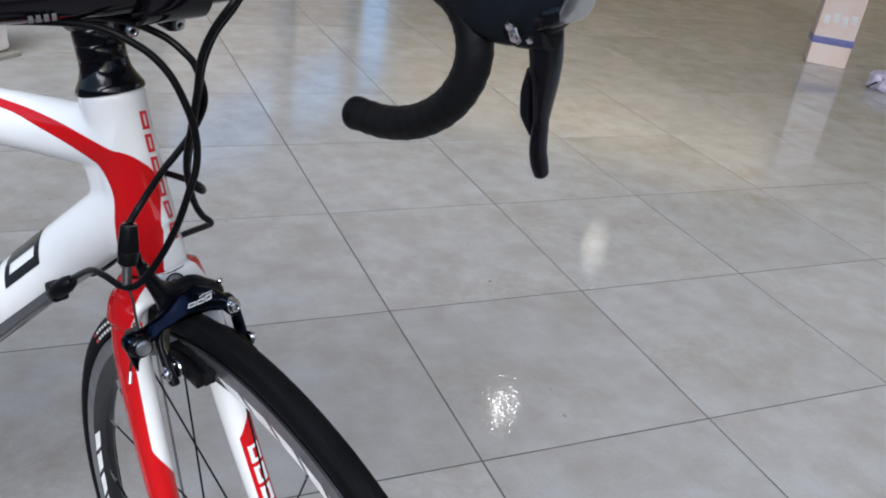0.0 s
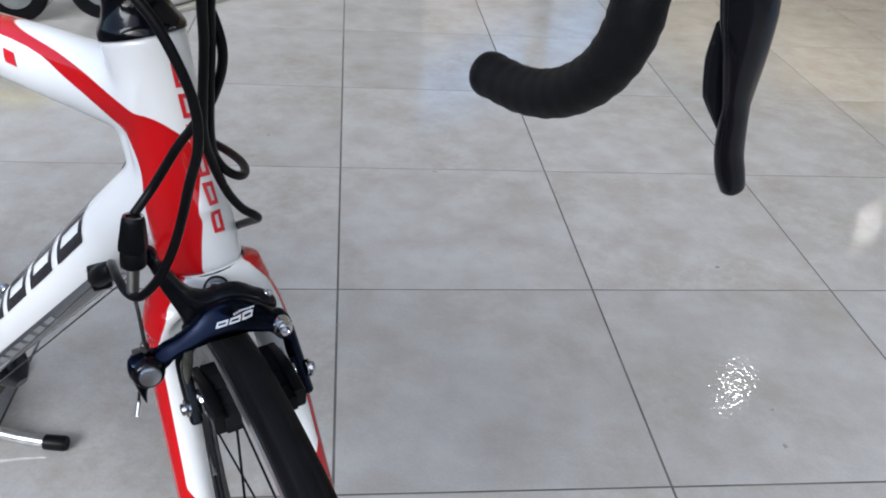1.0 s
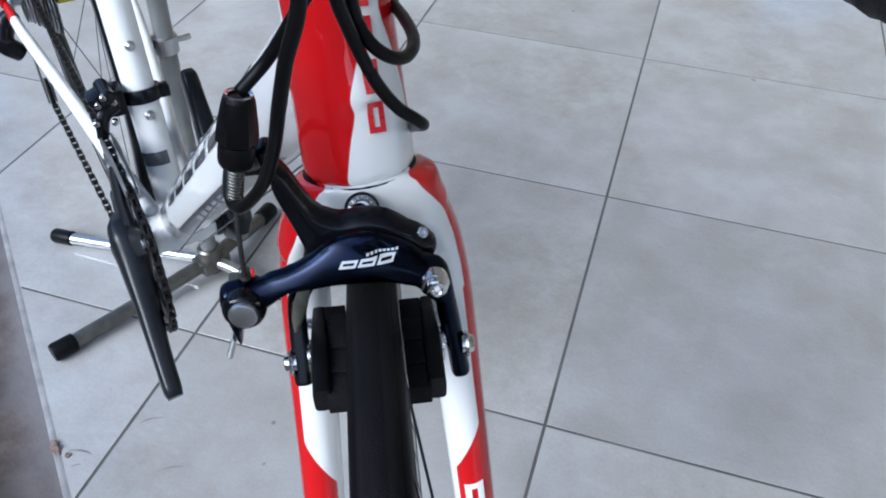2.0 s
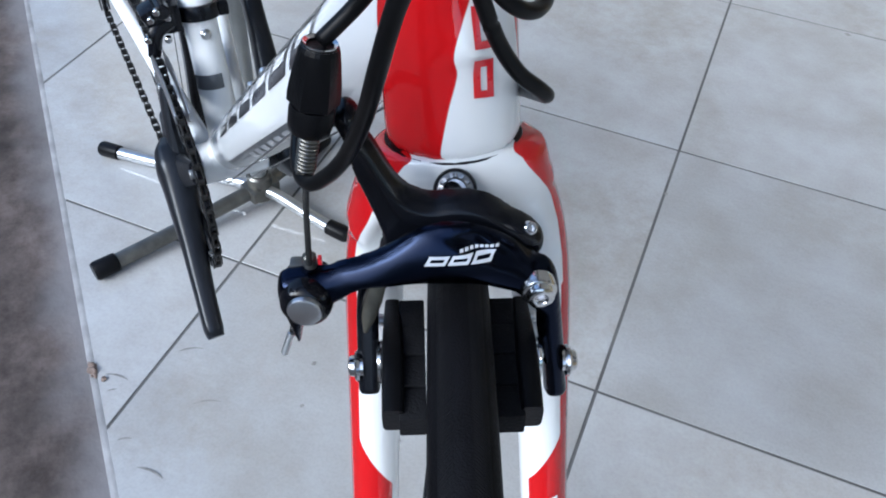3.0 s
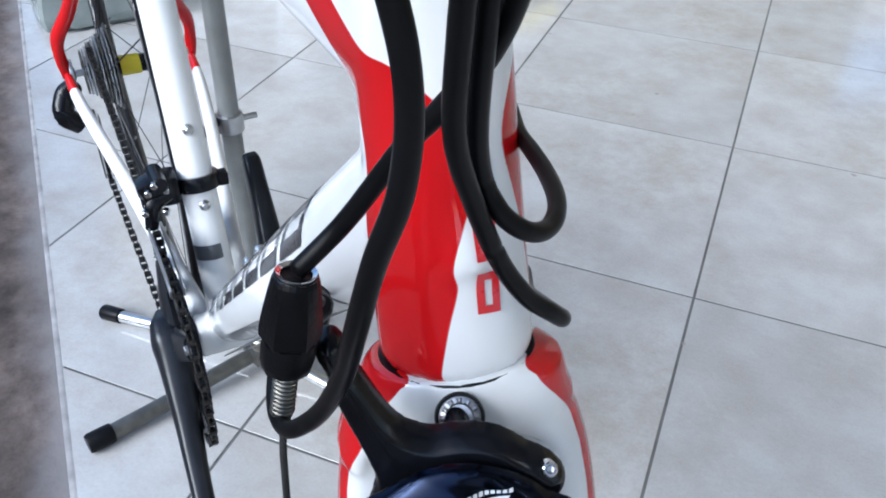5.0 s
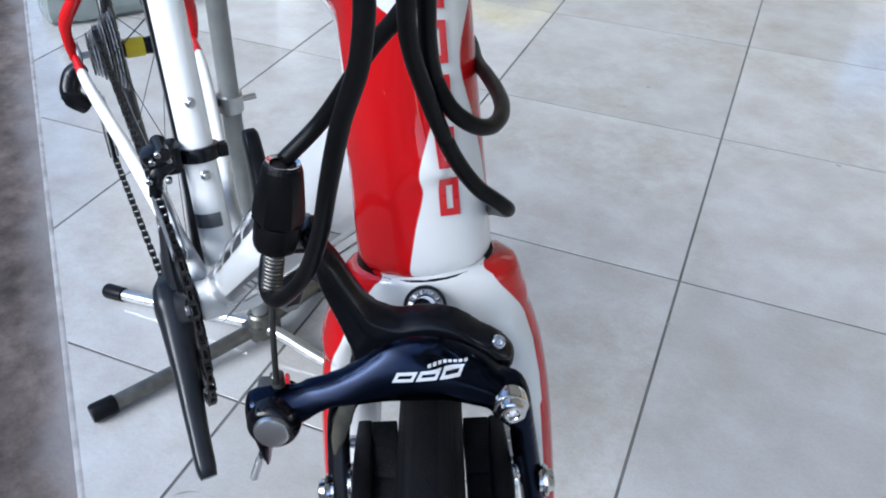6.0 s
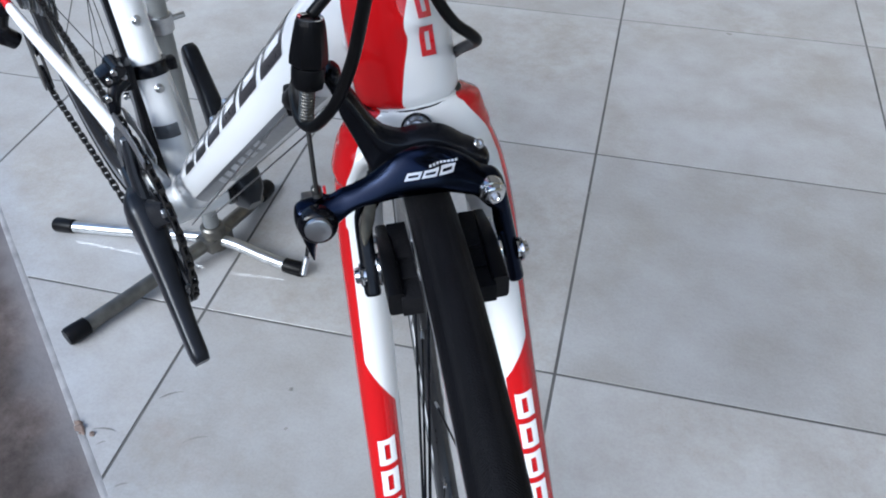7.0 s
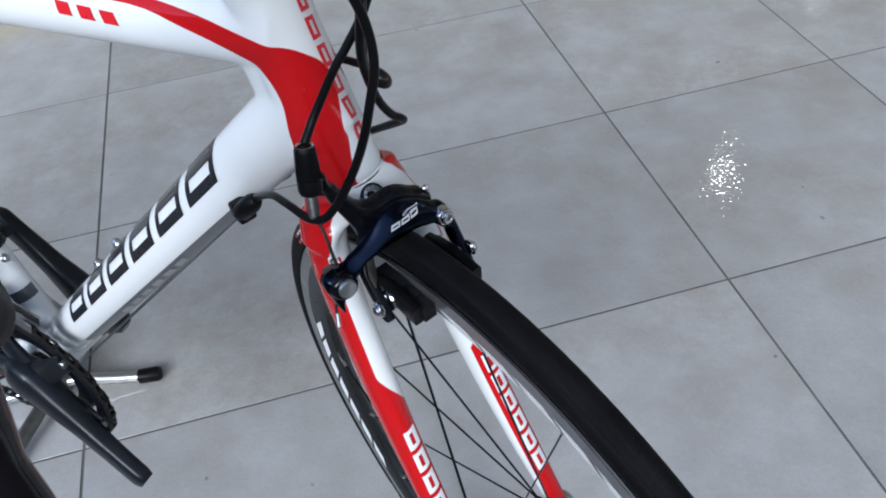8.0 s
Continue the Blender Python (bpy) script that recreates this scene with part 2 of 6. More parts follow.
def polygon_distance(x, y, poly):
    """Distance to a polygon's rim, positive inside."""
    best, inside = 1e9, False
    n = len(poly)
    for i in range(n):
        x1, y1 = poly[i]
        x2, y2 = poly[(i + 1) % n]
        dx, dy = x2 - x1, y2 - y1
        t = max(0.0, min(1.0, ((x - x1) * dx + (y - y1) * dy) / (dx * dx + dy * dy)))
        best = min(best, math.hypot(x - x1 - t * dx, y - y1 - t * dy))
        if (y1 > y) != (y2 > y) and x < x1 + (y - y1) / dy * dx:
            inside = not inside
    return best if inside else -best


def decal(bm, tree, quads, to3d, way, lift=0.0005, cells=6):
    """Lays flat four-cornered shapes onto a surface along a direction."""
    way = Vector(way)
    for q in quads:
        grid = []
        for i in range(cells + 1):
            row = []
            for j in range(cells + 1):
                s, t = i / cells, j / cells
                x = (q[0][0] * (1 - s) + q[1][0] * s) * (1 - t) + (q[3][0] * (1 - s) + q[2][0] * s) * t
                y = (q[0][1] * (1 - s) + q[1][1] * s) * (1 - t) + (q[3][1] * (1 - s) + q[2][1] * s) * t
                o = Vector(to3d(x, y))
                hit, nor, _, _ = tree.ray_cast(o, way, 0.3)
                row.append(bm.verts.new(hit - way * lift * 0.3 + nor * lift) if hit else None)
            grid.append(row)
        for i in range(cells):
            for j in range(cells):
                f = (grid[i][j], grid[i + 1][j], grid[i + 1][j + 1], grid[i][j + 1])
                if all(f):
                    bm.faces.new(f)
    loose = [v for v in bm.verts if not v.link_faces]
    bmesh.ops.delete(bm, geom=loose, context="VERTS")
    return bm


# ---- the shop ----
ROOM = pose(0, 0, 0, 0, 0, -44.4)      # x along the front edge, y into the shop
EDGE = -0.984                          # the floor's front edge
TILE, JOINT = 0.54, 0.0044


def tile_material():
    m = material("grey_porcelain", (0.53, 0.53, 0.525), 0.17, vary=0.06, scale=3.0, second=(0.47, 0.47, 0.465))
    n, l = m.node_tree.nodes, m.node_tree.links
    b = n["Principled BSDF"]
    co = n.new("ShaderNodeTexCoord")
    info = n.new("ShaderNodeObjectInfo")
    add = n.new("ShaderNodeVectorMath")
    add.operation = "MULTIPLY_ADD"
    off = n.new("ShaderNodeCombineXYZ")
    for i in range(3):
        l.new(info.outputs["Random"], off.inputs[i])
    add.inputs[1].default_value = (40, 40, 40)
    l.new(off.outputs[0], add.inputs[0])
    l.new(co.outputs["Object"], add.inputs[2])
    cloud, speck = n.new("ShaderNodeTexNoise"), n.new("ShaderNodeTexNoise")
    cloud.inputs["Scale"].default_value, cloud.inputs["Detail"].default_value, cloud.inputs["Roughness"].default_value = 9.0, 6, 0.58
    speck.inputs["Scale"].default_value, speck.inputs["Detail"].default_value = 260.0, 3
    l.new(add.outputs[0], cloud.inputs["Vector"])
    l.new(add.outputs[0], speck.inputs["Vector"])
    r1 = n.new("ShaderNodeValToRGB")
    r1.color_ramp.elements[0].position, r1.color_ramp.elements[0].color = 0.30, (0.350, 0.337, 0.320, 1)
    r1.color_ramp.elements[1].position, r1.color_ramp.elements[1].color = 0.66, (0.432, 0.433, 0.433, 1)
    l.new(cloud.outputs["Fac"], r1.inputs["Fac"])
    hue = n.new("ShaderNodeMix")
    hue.data_type, hue.blend_type = "RGBA", "MULTIPLY"
    hue.inputs["Factor"].default_value = 0.30
    r2 = n.new("ShaderNodeValToRGB")
    r2.color_ramp.elements[0].position, r2.color_ramp.elements[0].color = 0.3, (0.75, 0.75, 0.75, 1)
    r2.color_ramp.elements[1].position, r2.color_ramp.elements[1].color = 0.6, (1, 1, 1, 1)
    l.new(speck.outputs["Fac"], r2.inputs["Fac"])
    stain, blot = n.new("ShaderNodeTexNoise"), n.new("ShaderNodeTexNoise")
    stain.inputs["Scale"].default_value, stain.inputs["Detail"].default_value = 3.2, 3
    blot.inputs["Scale"].default_value, blot.inputs["Detail"].default_value, blot.inputs["Roughness"].default_value = 42.0, 7, 0.66
    l.new(add.outputs[0], stain.inputs["Vector"])
    l.new(add.outputs[0], blot.inputs["Vector"])
    where = n.new("ShaderNodeMapRange")
    where.inputs["From Min"].default_value, where.inputs["From Max"].default_value, where.inputs["To Max"].default_value = 0.46, 0.66, 0.65
    l.new(stain.outputs["Fac"], where.inputs["Value"])
    r3 = n.new("ShaderNodeValToRGB")
    r3.color_ramp.elements[0].position, r3.color_ramp.elements[0].color = 0.36, (0.86, 0.815, 0.745, 1)
    r3.color_ramp.elements[1].position, r3.color_ramp.elements[1].color = 0.62, (1, 0.995, 0.985, 1)
    l.new(blot.outputs["Fac"], r3.inputs["Fac"])
    tint = n.new("ShaderNodeMix")
    tint.data_type, tint.blend_type = "RGBA", "MULTIPLY"
    l.new(where.outputs["Result"], tint.inputs["Factor"])
    l.new(r1.outputs["Color"], tint.inputs["A"])
    l.new(r3.outputs["Color"], tint.inputs["B"])
    l.new(tint.outputs["Result"], hue.inputs["A"])
    l.new(r2.outputs["Color"], hue.inputs["B"])
    val = n.new("ShaderNodeMapRange")
    val.inputs["To Min"].default_value, val.inputs["To Max"].default_value = 0.91, 1.07
    l.new(info.outputs["Random"], val.inputs["Value"])
    mul = n.new("ShaderNodeVectorMath")
    mul.operation = "SCALE"
    l.new(hue.outputs["Result"], mul.inputs[0])
    l.new(val.outputs["Result"], mul.inputs["Scale"])
    l.new(mul.outputs[0], b.inputs["Base Color"])
    wear = n.new("ShaderNodeMapRange")
    wear.inputs["To Min"].default_value, wear.inputs["To Max"].default_value = 0.03, 0.07
    l.new(cloud.outputs["Fac"], wear.inputs["Value"])
    l.new(wear.outputs["Result"], b.inputs["Roughness"])
    bp = n.new("ShaderNodeBump")
    bp.inputs["Strength"].default_value, bp.inputs["Distance"].default_value = 1.0, 0.00029
    ripple = n.new("ShaderNodeTexNoise")
    ripple.inputs["Scale"].default_value, ripple.inputs["Detail"].default_value = 115.0, 0.5
    l.new(add.outputs[0], ripple.inputs["Vector"])
    l.new(ripple.outputs["Fac"], bp.inputs["Height"])
    l.new(bp.outputs["Normal"], b.inputs["Normal"])
    b.inputs["Specular IOR Level"].default_value = 0.6
    # small dark scuffs and dots, a few on each tile
    dots = n.new("ShaderNodeTexVoronoi")
    dots.inputs["Scale"].default_value = 7.0
    warp = n.new("ShaderNodeVectorMath")
    warp.operation = "MULTIPLY_ADD"
    warp.inputs[1].default_value = (0.03, 0.03, 0.03)
    l.new(cloud.outputs["Color"], warp.inputs[0])
    l.new(add.outputs[0], warp.inputs[2])
    l.new(warp.outputs[0], dots.inputs["Vector"])
    grain = n.new("ShaderNodeMath")
    grain.operation = "MULTIPLY_ADD"
    grain.inputs[1].default_value, grain.inputs[2].default_value = 0.10, -0.035
    sep = n.new("ShaderNodeSeparateColor")
    l.new(dots.outputs["Color"], sep.inputs["Color"])
    l.new(sep.outputs["Red"], grain.inputs[0])
    near = n.new("ShaderNodeMath")
    near.operation = "SUBTRACT"
    l.new(grain.outputs[0], near.inputs[0])
    l.new(dots.outputs["Distance"], near.inputs[1])
    spot = n.new("ShaderNodeMapRange")
    spot.inputs["From Min"].default_value, spot.inputs["From Max"].default_value = 0.0, 0.03
    spot.inputs["To Max"].default_value = 0.5
    l.new(near.outputs[0], spot.inputs["Value"])
    dirt = n.new("ShaderNodeMix")
    dirt.data_type = "RGBA"
    dirt.inputs["B"].default_value = (0.11, 0.10, 0.09, 1)
    l.new(spot.outputs["Result"], dirt.inputs["Factor"])
    l.new(mul.outputs[0], dirt.inputs["A"])
    l.new(dirt.outputs["Result"], b.inputs["Base Color"])
    return m


TILES = tile_material()
GROUT = material("grey_grout", (0.112, 0.110, 0.107), 0.9, vary=0.25, scale=12, bump=0.4, bump_scale=400, spec=0.1)
CONCRETE = material("dirty_concrete", (0.150, 0.124, 0.114), 0.8, vary=0.3, scale=9, bump=1.0, bump_scale=110, second=(0.030, 0.023, 0.019))


def speckled(m, scale, low, high, dark):
    """Breaks a surface's colour up with a second, finer noise."""
    n, l = m.node_tree.nodes, m.node_tree.links
    b = n["Principled BSDF"]
    co, fine = n.new("ShaderNodeTexCoord"), n.new("ShaderNodeTexNoise")
    fine.inputs["Scale"].default_value, fine.inputs["Detail"].default_value, fine.inputs["Roughness"].default_value = scale, 9, 0.72
    l.new(co.outputs["Object"], fine.inputs["Vector"])
    ramp = n.new("ShaderNodeValToRGB")
    ramp.color_ramp.elements[0].position, ramp.color_ramp.elements[0].color = low, (*dark, 1)
    ramp.color_ramp.elements[1].position, ramp.color_ramp.elements[1].color = high, (1.15, 1.12, 1.10, 1)
    l.new(fine.outputs["Fac"], ramp.inputs["Fac"])
    mix = n.new("ShaderNodeMix")
    mix.data_type, mix.blend_type = "RGBA", "MULTIPLY"
    mix.inputs["Factor"].default_value = 1.0
    l.new(b.inputs["Base Color"].links[0].from_socket, mix.inputs["A"])
    l.new(ramp.outputs["Color"], mix.inputs["B"])
    l.new(mix.outputs["Result"], b.inputs["Base Color"])


speckled(CONCRETE, 17.0, 0.34, 0.66, (0.34, 0.28, 0.25))


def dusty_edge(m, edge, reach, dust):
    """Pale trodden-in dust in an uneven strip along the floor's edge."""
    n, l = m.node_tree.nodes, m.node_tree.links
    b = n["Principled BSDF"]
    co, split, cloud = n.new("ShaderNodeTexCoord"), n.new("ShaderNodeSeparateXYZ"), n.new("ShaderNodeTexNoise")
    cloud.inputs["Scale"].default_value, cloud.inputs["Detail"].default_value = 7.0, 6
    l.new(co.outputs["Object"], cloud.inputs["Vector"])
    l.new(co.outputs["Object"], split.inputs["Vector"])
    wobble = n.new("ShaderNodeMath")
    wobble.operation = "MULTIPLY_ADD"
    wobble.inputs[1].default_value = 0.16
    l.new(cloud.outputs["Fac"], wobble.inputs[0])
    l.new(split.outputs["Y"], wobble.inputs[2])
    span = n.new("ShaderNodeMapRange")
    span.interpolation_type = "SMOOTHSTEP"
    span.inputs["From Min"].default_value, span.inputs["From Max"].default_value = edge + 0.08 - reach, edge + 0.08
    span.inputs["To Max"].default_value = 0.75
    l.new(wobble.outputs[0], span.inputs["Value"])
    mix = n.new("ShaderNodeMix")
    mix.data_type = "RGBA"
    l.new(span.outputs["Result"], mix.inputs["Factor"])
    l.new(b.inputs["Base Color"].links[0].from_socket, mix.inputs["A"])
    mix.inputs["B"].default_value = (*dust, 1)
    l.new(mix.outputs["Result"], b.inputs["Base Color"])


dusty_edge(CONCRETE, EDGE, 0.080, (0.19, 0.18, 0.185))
ASPHALT = material("asphalt", (0.055, 0.054, 0.053), 0.85, vary=0.3, scale=6, bump=0.9, bump_scale=250)
NOSING = material("worn_mortar", (0.27, 0.265, 0.265), 0.75, vary=0.35, scale=22, bump=0.5, bump_scale=250)
PLASTER = material("white_plaster", (0.72, 0.70, 0.66), 0.6, vary=0.05, scale=2.5, bump=0.1, bump_scale=120)
OCHRE = material("ochre_wall", (0.56, 0.46, 0.29), 0.55, vary=0.15, scale=1.6, bump=0.1, bump_scale=120)
CREAM = material("cream_wall", (0.80, 0.64, 0.48), 0.7, vary=0.08, scale=1.5, bump=0.2, bump_scale=80)
SKY_BLOCK = material("sky_block_wall", (0.20, 0.185, 0.17), 0.8, vary=0.2, scale=1.2, bump=0.3, bump_scale=60)
CEIL = material("ceiling_board", (0.74, 0.72, 0.68), 0.7, vary=0.06, scale=2.0)


def slab(name, lo, hi, mat, label, kind="structure", bevel=0.0):
    bm = bmesh.new()
    c = [(a + b) / 2 for a, b in zip(lo, hi)]
    box(bm, c, [b - a for a, b in zip(lo, hi)], bevel)
    ob = part(name, bm, mat)
    ob.matrix_world = ROOM
    return tagged(ob, label, "", "", kind)


A0, A1, B1, CEILING = -3.9, 5.6, 10.4, 3.0
floor = slab("floor", (A0, EDGE + 0.004, -0.25), (A1, B1, -0.0009), GROUT, "grey tiled shop floor with dark narrow joints")
tagged(floor, category="floor")
slab("trim_edge", (A0, EDGE - 0.007, -0.05), (A1, EDGE + 0.004, -0.0025), NOSING, "worn grey mortar edge of the tiled floor", bevel=0.004)
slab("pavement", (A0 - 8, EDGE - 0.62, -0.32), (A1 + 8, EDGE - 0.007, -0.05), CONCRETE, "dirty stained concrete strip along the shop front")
slab("ground", (-400, -800, -0.5), (400, 800, -0.09), ASPHALT, "dark asphalt ground outside the shop")
# out of view, added to block low sky and darken the bicycle's reflections
slab("wall_sky_block", (A0 - 30, -9.4, -0.4), (A1 + 30, -9.0, 3.4), SKY_BLOCK, "plain grey-brown wall, unseen, added to block the low sky")
# added behind the left openings so the floor mirrors a warm tone there
slab("wall_warm_backing", (A0 - 4.2, 0, -0.4), (A0 - 4.0, B1 + 6, 4.2), CREAM, "plain cream wall added outside the openings to warm their reflection")
slab("wall_back", (A0 - 0.2, B1, -0.2), (A1 + 0.2, B1 + 0.2, CEILING + 0.2), OCHRE, "ochre back wall of the shop")


def pierced_wall(name, x, mat, holes, label):
    """A side wall with openings cut down to the floor; holes: (from, to, sill, head), in order along the wall."""
    b = bmesh.new()
    last = EDGE
    for y0, y1, z0, z1 in holes + [(B1, B1, 0, 0)]:
        box(b, (x, (last + y0) / 2, CEILING / 2), (0.2, y0 - last, CEILING + 0.4))
        if y1 > y0:
            box(b, (x, (y0 + y1) / 2, (z0 - 0.2) / 2), (0.2, y1 - y0, z0 + 0.2))
            box(b, (x, (y0 + y1) / 2, (z1 + CEILING + 0.2) / 2), (0.2, y1 - y0, CEILING + 0.2 - z1))
        last = y1
    ob = part(name, b, mat)
    ob.matrix_world = ROOM
    return tagged(ob, label, "", "", "structure")


pierced_wall("wall_left", A0 - 0.1, PLASTER, [(5.0, 7.1, 0.03, 2.75), (7.25, 8.8, 0.03, 2.75), (8.95, 10.15, 0.03, 2.75)], "white plastered side wall with three tall openings to the daylight")
# the right-hand opening is made up, out of view, to light the inner walls
pierced_wall("wall_right", A1 + 0.1, OCHRE, [(2.2, 9.8, 0.12, 2.8)], "ochre side wall with a wide unseen opening added to let daylight in")
slab("ceiling", (A0, EDGE, CEILING), (A1, B1, CEILING + 0.2), CEIL, "pale flat ceiling with round lamps")

LAMP = bpy.data.materials.new("lamp_glass")
LAMP.use_nodes = True
lb = LAMP.node_tree.nodes["Principled BSDF"]
lb.inputs["Emission Color"].default_value, lb.inputs["Emission Strength"].default_value = (1.0, 0.93, 0.82, 1), 85.0


def ceiling_lamp():
    thing = empty("ceiling_lamp", Matrix.Identity(4), "round flush ceiling lamp with a white rim, lit", "lamp", "ceiling lamps")
    bm = bmesh.new()
    lathe(bm, [(0.039, -0.004), (0.042, -0.012), (0.092, -0.016), (0.099, -0.008), (0.102, 0.001)], (0, 0, 0), (0, 0, 1), 28)
    part("rim", bm, PLASTER, thing)
    bm = bmesh.new()
    lathe(bm, [(0, -0.008), (0.022, -0.008), (0.040, -0.007)], (0, 0, 0), (0, 0, 1), 28)
    part("lens", bm, LAMP, thing, "glowing lens")
    return thing


lamp = ceiling_lamp()
spots = [(-0.06, 4.07), (-0.06, 7.33)]
lamp.matrix_world = ROOM @ pose(*spots[0], CEILING)
for a, b in spots[1:]:
    copy_thing(lamp, ROOM @ pose(a, b, CEILING))
copy_thing(lamp, ROOM @ pose(-2.69, 7.32, CEILING) @ Matrix.Scale(0.40, 4))


# glow of unseen tubes, added to brighten the back of the shop
FILL_GLOW = bpy.data.materials.new("fill_tube_glow")
FILL_GLOW.use_nodes = True
tb = FILL_GLOW.node_tree.nodes["Principled BSDF"]
tb.inputs["Emission Color"].default_value, tb.inputs["Emission Strength"].default_value = (1.0, 0.90, 0.74, 1), 42.0


def tube_lamp():
    thing = empty("tube_lamp", Matrix.Identity(4), "long warm fill tube added under the ceiling near the wall, lit", "lamp", "tube lamps")
    bm = bmesh.new()
    box(bm, (0, 0, -0.015), (1.24, 0.07, 0.03), 0.006)
    part("housing", bm, PLASTER, thing)
    bm = bmesh.new()
    rod(bm, (-0.6, 0, -0.045), (0.6, 0, -0.045), 0.015, 16)
    part("tube", bm, FILL_GLOW, thing, "glowing tube of the added fill light")
    return thing


# added fill tubes: behind a board at the back wall, and along the right
slab("trim_fill_shield", (A0, B1 - 1.02, CEILING - 0.22), (A1, B1 - 0.98, CEILING), PLASTER, "pale board added to keep the fill tubes out of the floor's reflection")
places = [pose(-3.2 + 1.4 * k, B1 - 0.80, CEILING) for k in range(4)] + [pose(A1 - 0.45, 3.0 + 1.6 * k, CEILING, 0, 0, 90) for k in range(4)]
lamp = tube_lamp()
lamp.matrix_world = ROOM @ places[0]
for q in places[1:]:
    copy_thing(lamp, ROOM @ q)


# ---- the bicycle ----
# FRAME: x to the rider's right, y forward, z up. STEER: the turned fork and wheel, with its origin at the front hub.
def basis(x, y, z, at):
    m = Matrix((x, y, z)).transposed().to_4x4()
    m.translation = at
    return m


fwd, left = Vector((0.7490, -0.6626, 0)).normalized(), Vector((0.6626, 0.7490, 0)).normalized()
FRAME = basis(-left, fwd, Vector((0, 0, 1)), left * -0.778)
axle = Vector((math.cos(radians(2.6)) * math.cos(radians(24.5)), math.cos(radians(2.6)) * math.sin(radians(24.5)), math.sin(radians(2.6))))
roll_way = Vector((math.sin(radians(24.5)), -math.cos(radians(24.5)), 0))
STEER = basis(-axle, roll_way, (-axle).cross(roll_way), Vector((-0.0175, -1.0655, 0.382)) + axle * 0.002)
TO = FRAME.inverted() @ STEER
hub_axle = Vector((math.cos(radians(3.8)) * math.cos(radians(23.2)), math.cos(radians(3.8)) * math.sin(radians(23.2)), math.sin(radians(3.8))))
hub_way = Vector((math.sin(radians(23.2)), -math.cos(radians(23.2)), 0))
HUB = FRAME.inverted() @ basis(-hub_axle, hub_way, (-hub_axle).cross(hub_way), Vector((-0.001, -1.0805, 0.3768)))


def st(x, y, z):
    """A place in the turned front end, in the bicycle's own coordinates."""
    return TO @ Vector((x, y, z))


def turned(bm):
    """Moves a bmesh that was built in the front end's coordinates into the bicycle's."""
    bmesh.ops.transform(bm, matrix=TO, verts=bm.verts)
    return bm


bike = empty("road_bicycle", FRAME, "white and red road bicycle with black parts, held on a stand", "bicycle")
R_OUT, R_TUBE = 0.334, 0.0114
BB = Vector((0, 0.127, 0.345))
HT_LOW, HT_TOP = st(-0.0018, -0.1100, 0.3400), st(0.0041, -0.1442, 0.4808)
REAR = Vector((0.003, -0.282, 0.452))

# frame
bm = bmesh.new()
steer_up = (HT_TOP - HT_LOW).normalized()
sweep(bm, [HT_LOW + (HT_TOP - HT_LOW) * t for t in (-0.009, 0.12, 0.3, 0.5, 0.7, 0.88, 1)], [0.0265, 0.0263, 0.0254, 0.0245, 0.0239, 0.0241, 0.0250], 28, (0, 1, 0))
d0, d1 = BB + Vector((0, 0.000, 0.012)), Vector((0, 0.577, 0.779))
sweep(bm, [d0.lerp(d1, t) for t in (0, 0.15, 0.4, 0.7, 0.86, 0.95, 1.0)], [(0.021, 0.024), (0.022, 0.0265), (0.0225, 0.027), (0.0225, 0.0275), (0.0225, 0.0275), (0.022, 0.0275), (0.022, 0.027)], 28, (1, 0, 0))
seat_top = Vector((0, -0.012, 0.815))
seat_low = Vector((0, 0.118, 0.345))
sweep(bm, [seat_low.lerp(seat_top, t) for t in (0, 0.3, 0.7, 1)], [0.0175, 0.0165, 0.0165, 0.0165], 22, (1, 0, 0))
sweep(bm, curve_points([(0, -0.005, 0.793), (0, 0.15, 0.800), (0, 0.32, 0.810), (0, 0.45, 0.818), (0, 0.53, 0.822), (0, 0.572, 0.824)], 4), [(0.0135, 0.015), (0.015, 0.017), (0.018, 0.020), (0.020, 0.0235), (0.021, 0.025), (0.021, 0.029)], 26, (1, 0, 0))
sweep(bm, [(0, 0.584, 0.752), (0, 0.562, 0.786), (0, 0.552, 0.812)], [(0.016, 0.026), (0.016, 0.031), (0.016, 0.026)], 20, (1, 0, 0))
rod(bm, (-0.0345, *BB.yz), (0.0345, *BB.yz), 0.0215, 28)
frame_mesh = fused(bm, "frame", 0.0021, 20)
stripe = smooth_outline([(0.02, 0.815), (0.20, 0.826), (0.36, 0.8375), (0.463, 0.8385), (0.507, 0.8365), (0.545, 0.831), (0.576, 0.824), (0.588, 0.815), (0.5955, 0.800), (0.6012, 0.775), (0.6056, 0.745), (0.6085, 0.722), (0.612, 0.700), (0.573, 0.695), (0.5705, 0.73),
                         (0.5705, 0.762), (0.571, 0.785), (0.562, 0.804), (0.541, 0.8165), (0.506, 0.8265), (0.46, 0.8335), (0.36, 0.8285), (0.20, 0.816)], 4)
lean = Vector((0.0046, -0.0049, -0.0030)) * 0.42


def frame_red(p):
    """The stripe along the top tube and down the leaning head tube, drawn back a little on the far side."""
    if p.z < 0.69:
        return -0.02
    q = p - (TO.to_3x3() @ lean) * (ease(0.52, 0.57, p.y) * min(1.0, max(0.0, (p.z - HT_LOW.z) / (HT_TOP.z - HT_LOW.z))))
    back = 0.0072 * ease(-0.007, 0.017, -q.x) * (1 - 0.6 * ease(0.755, 0.815, q.z))
    return polygon_distance(q.y + back, q.z, stripe)


paint(frame_mesh, frame_red)
frame_mesh.materials.append(WHITE)
bike_frame = part("frame", frame_mesh, WHITE, bike, "glossy white frame with a red stripe")
from mathutils.bvhtree import BVHTree
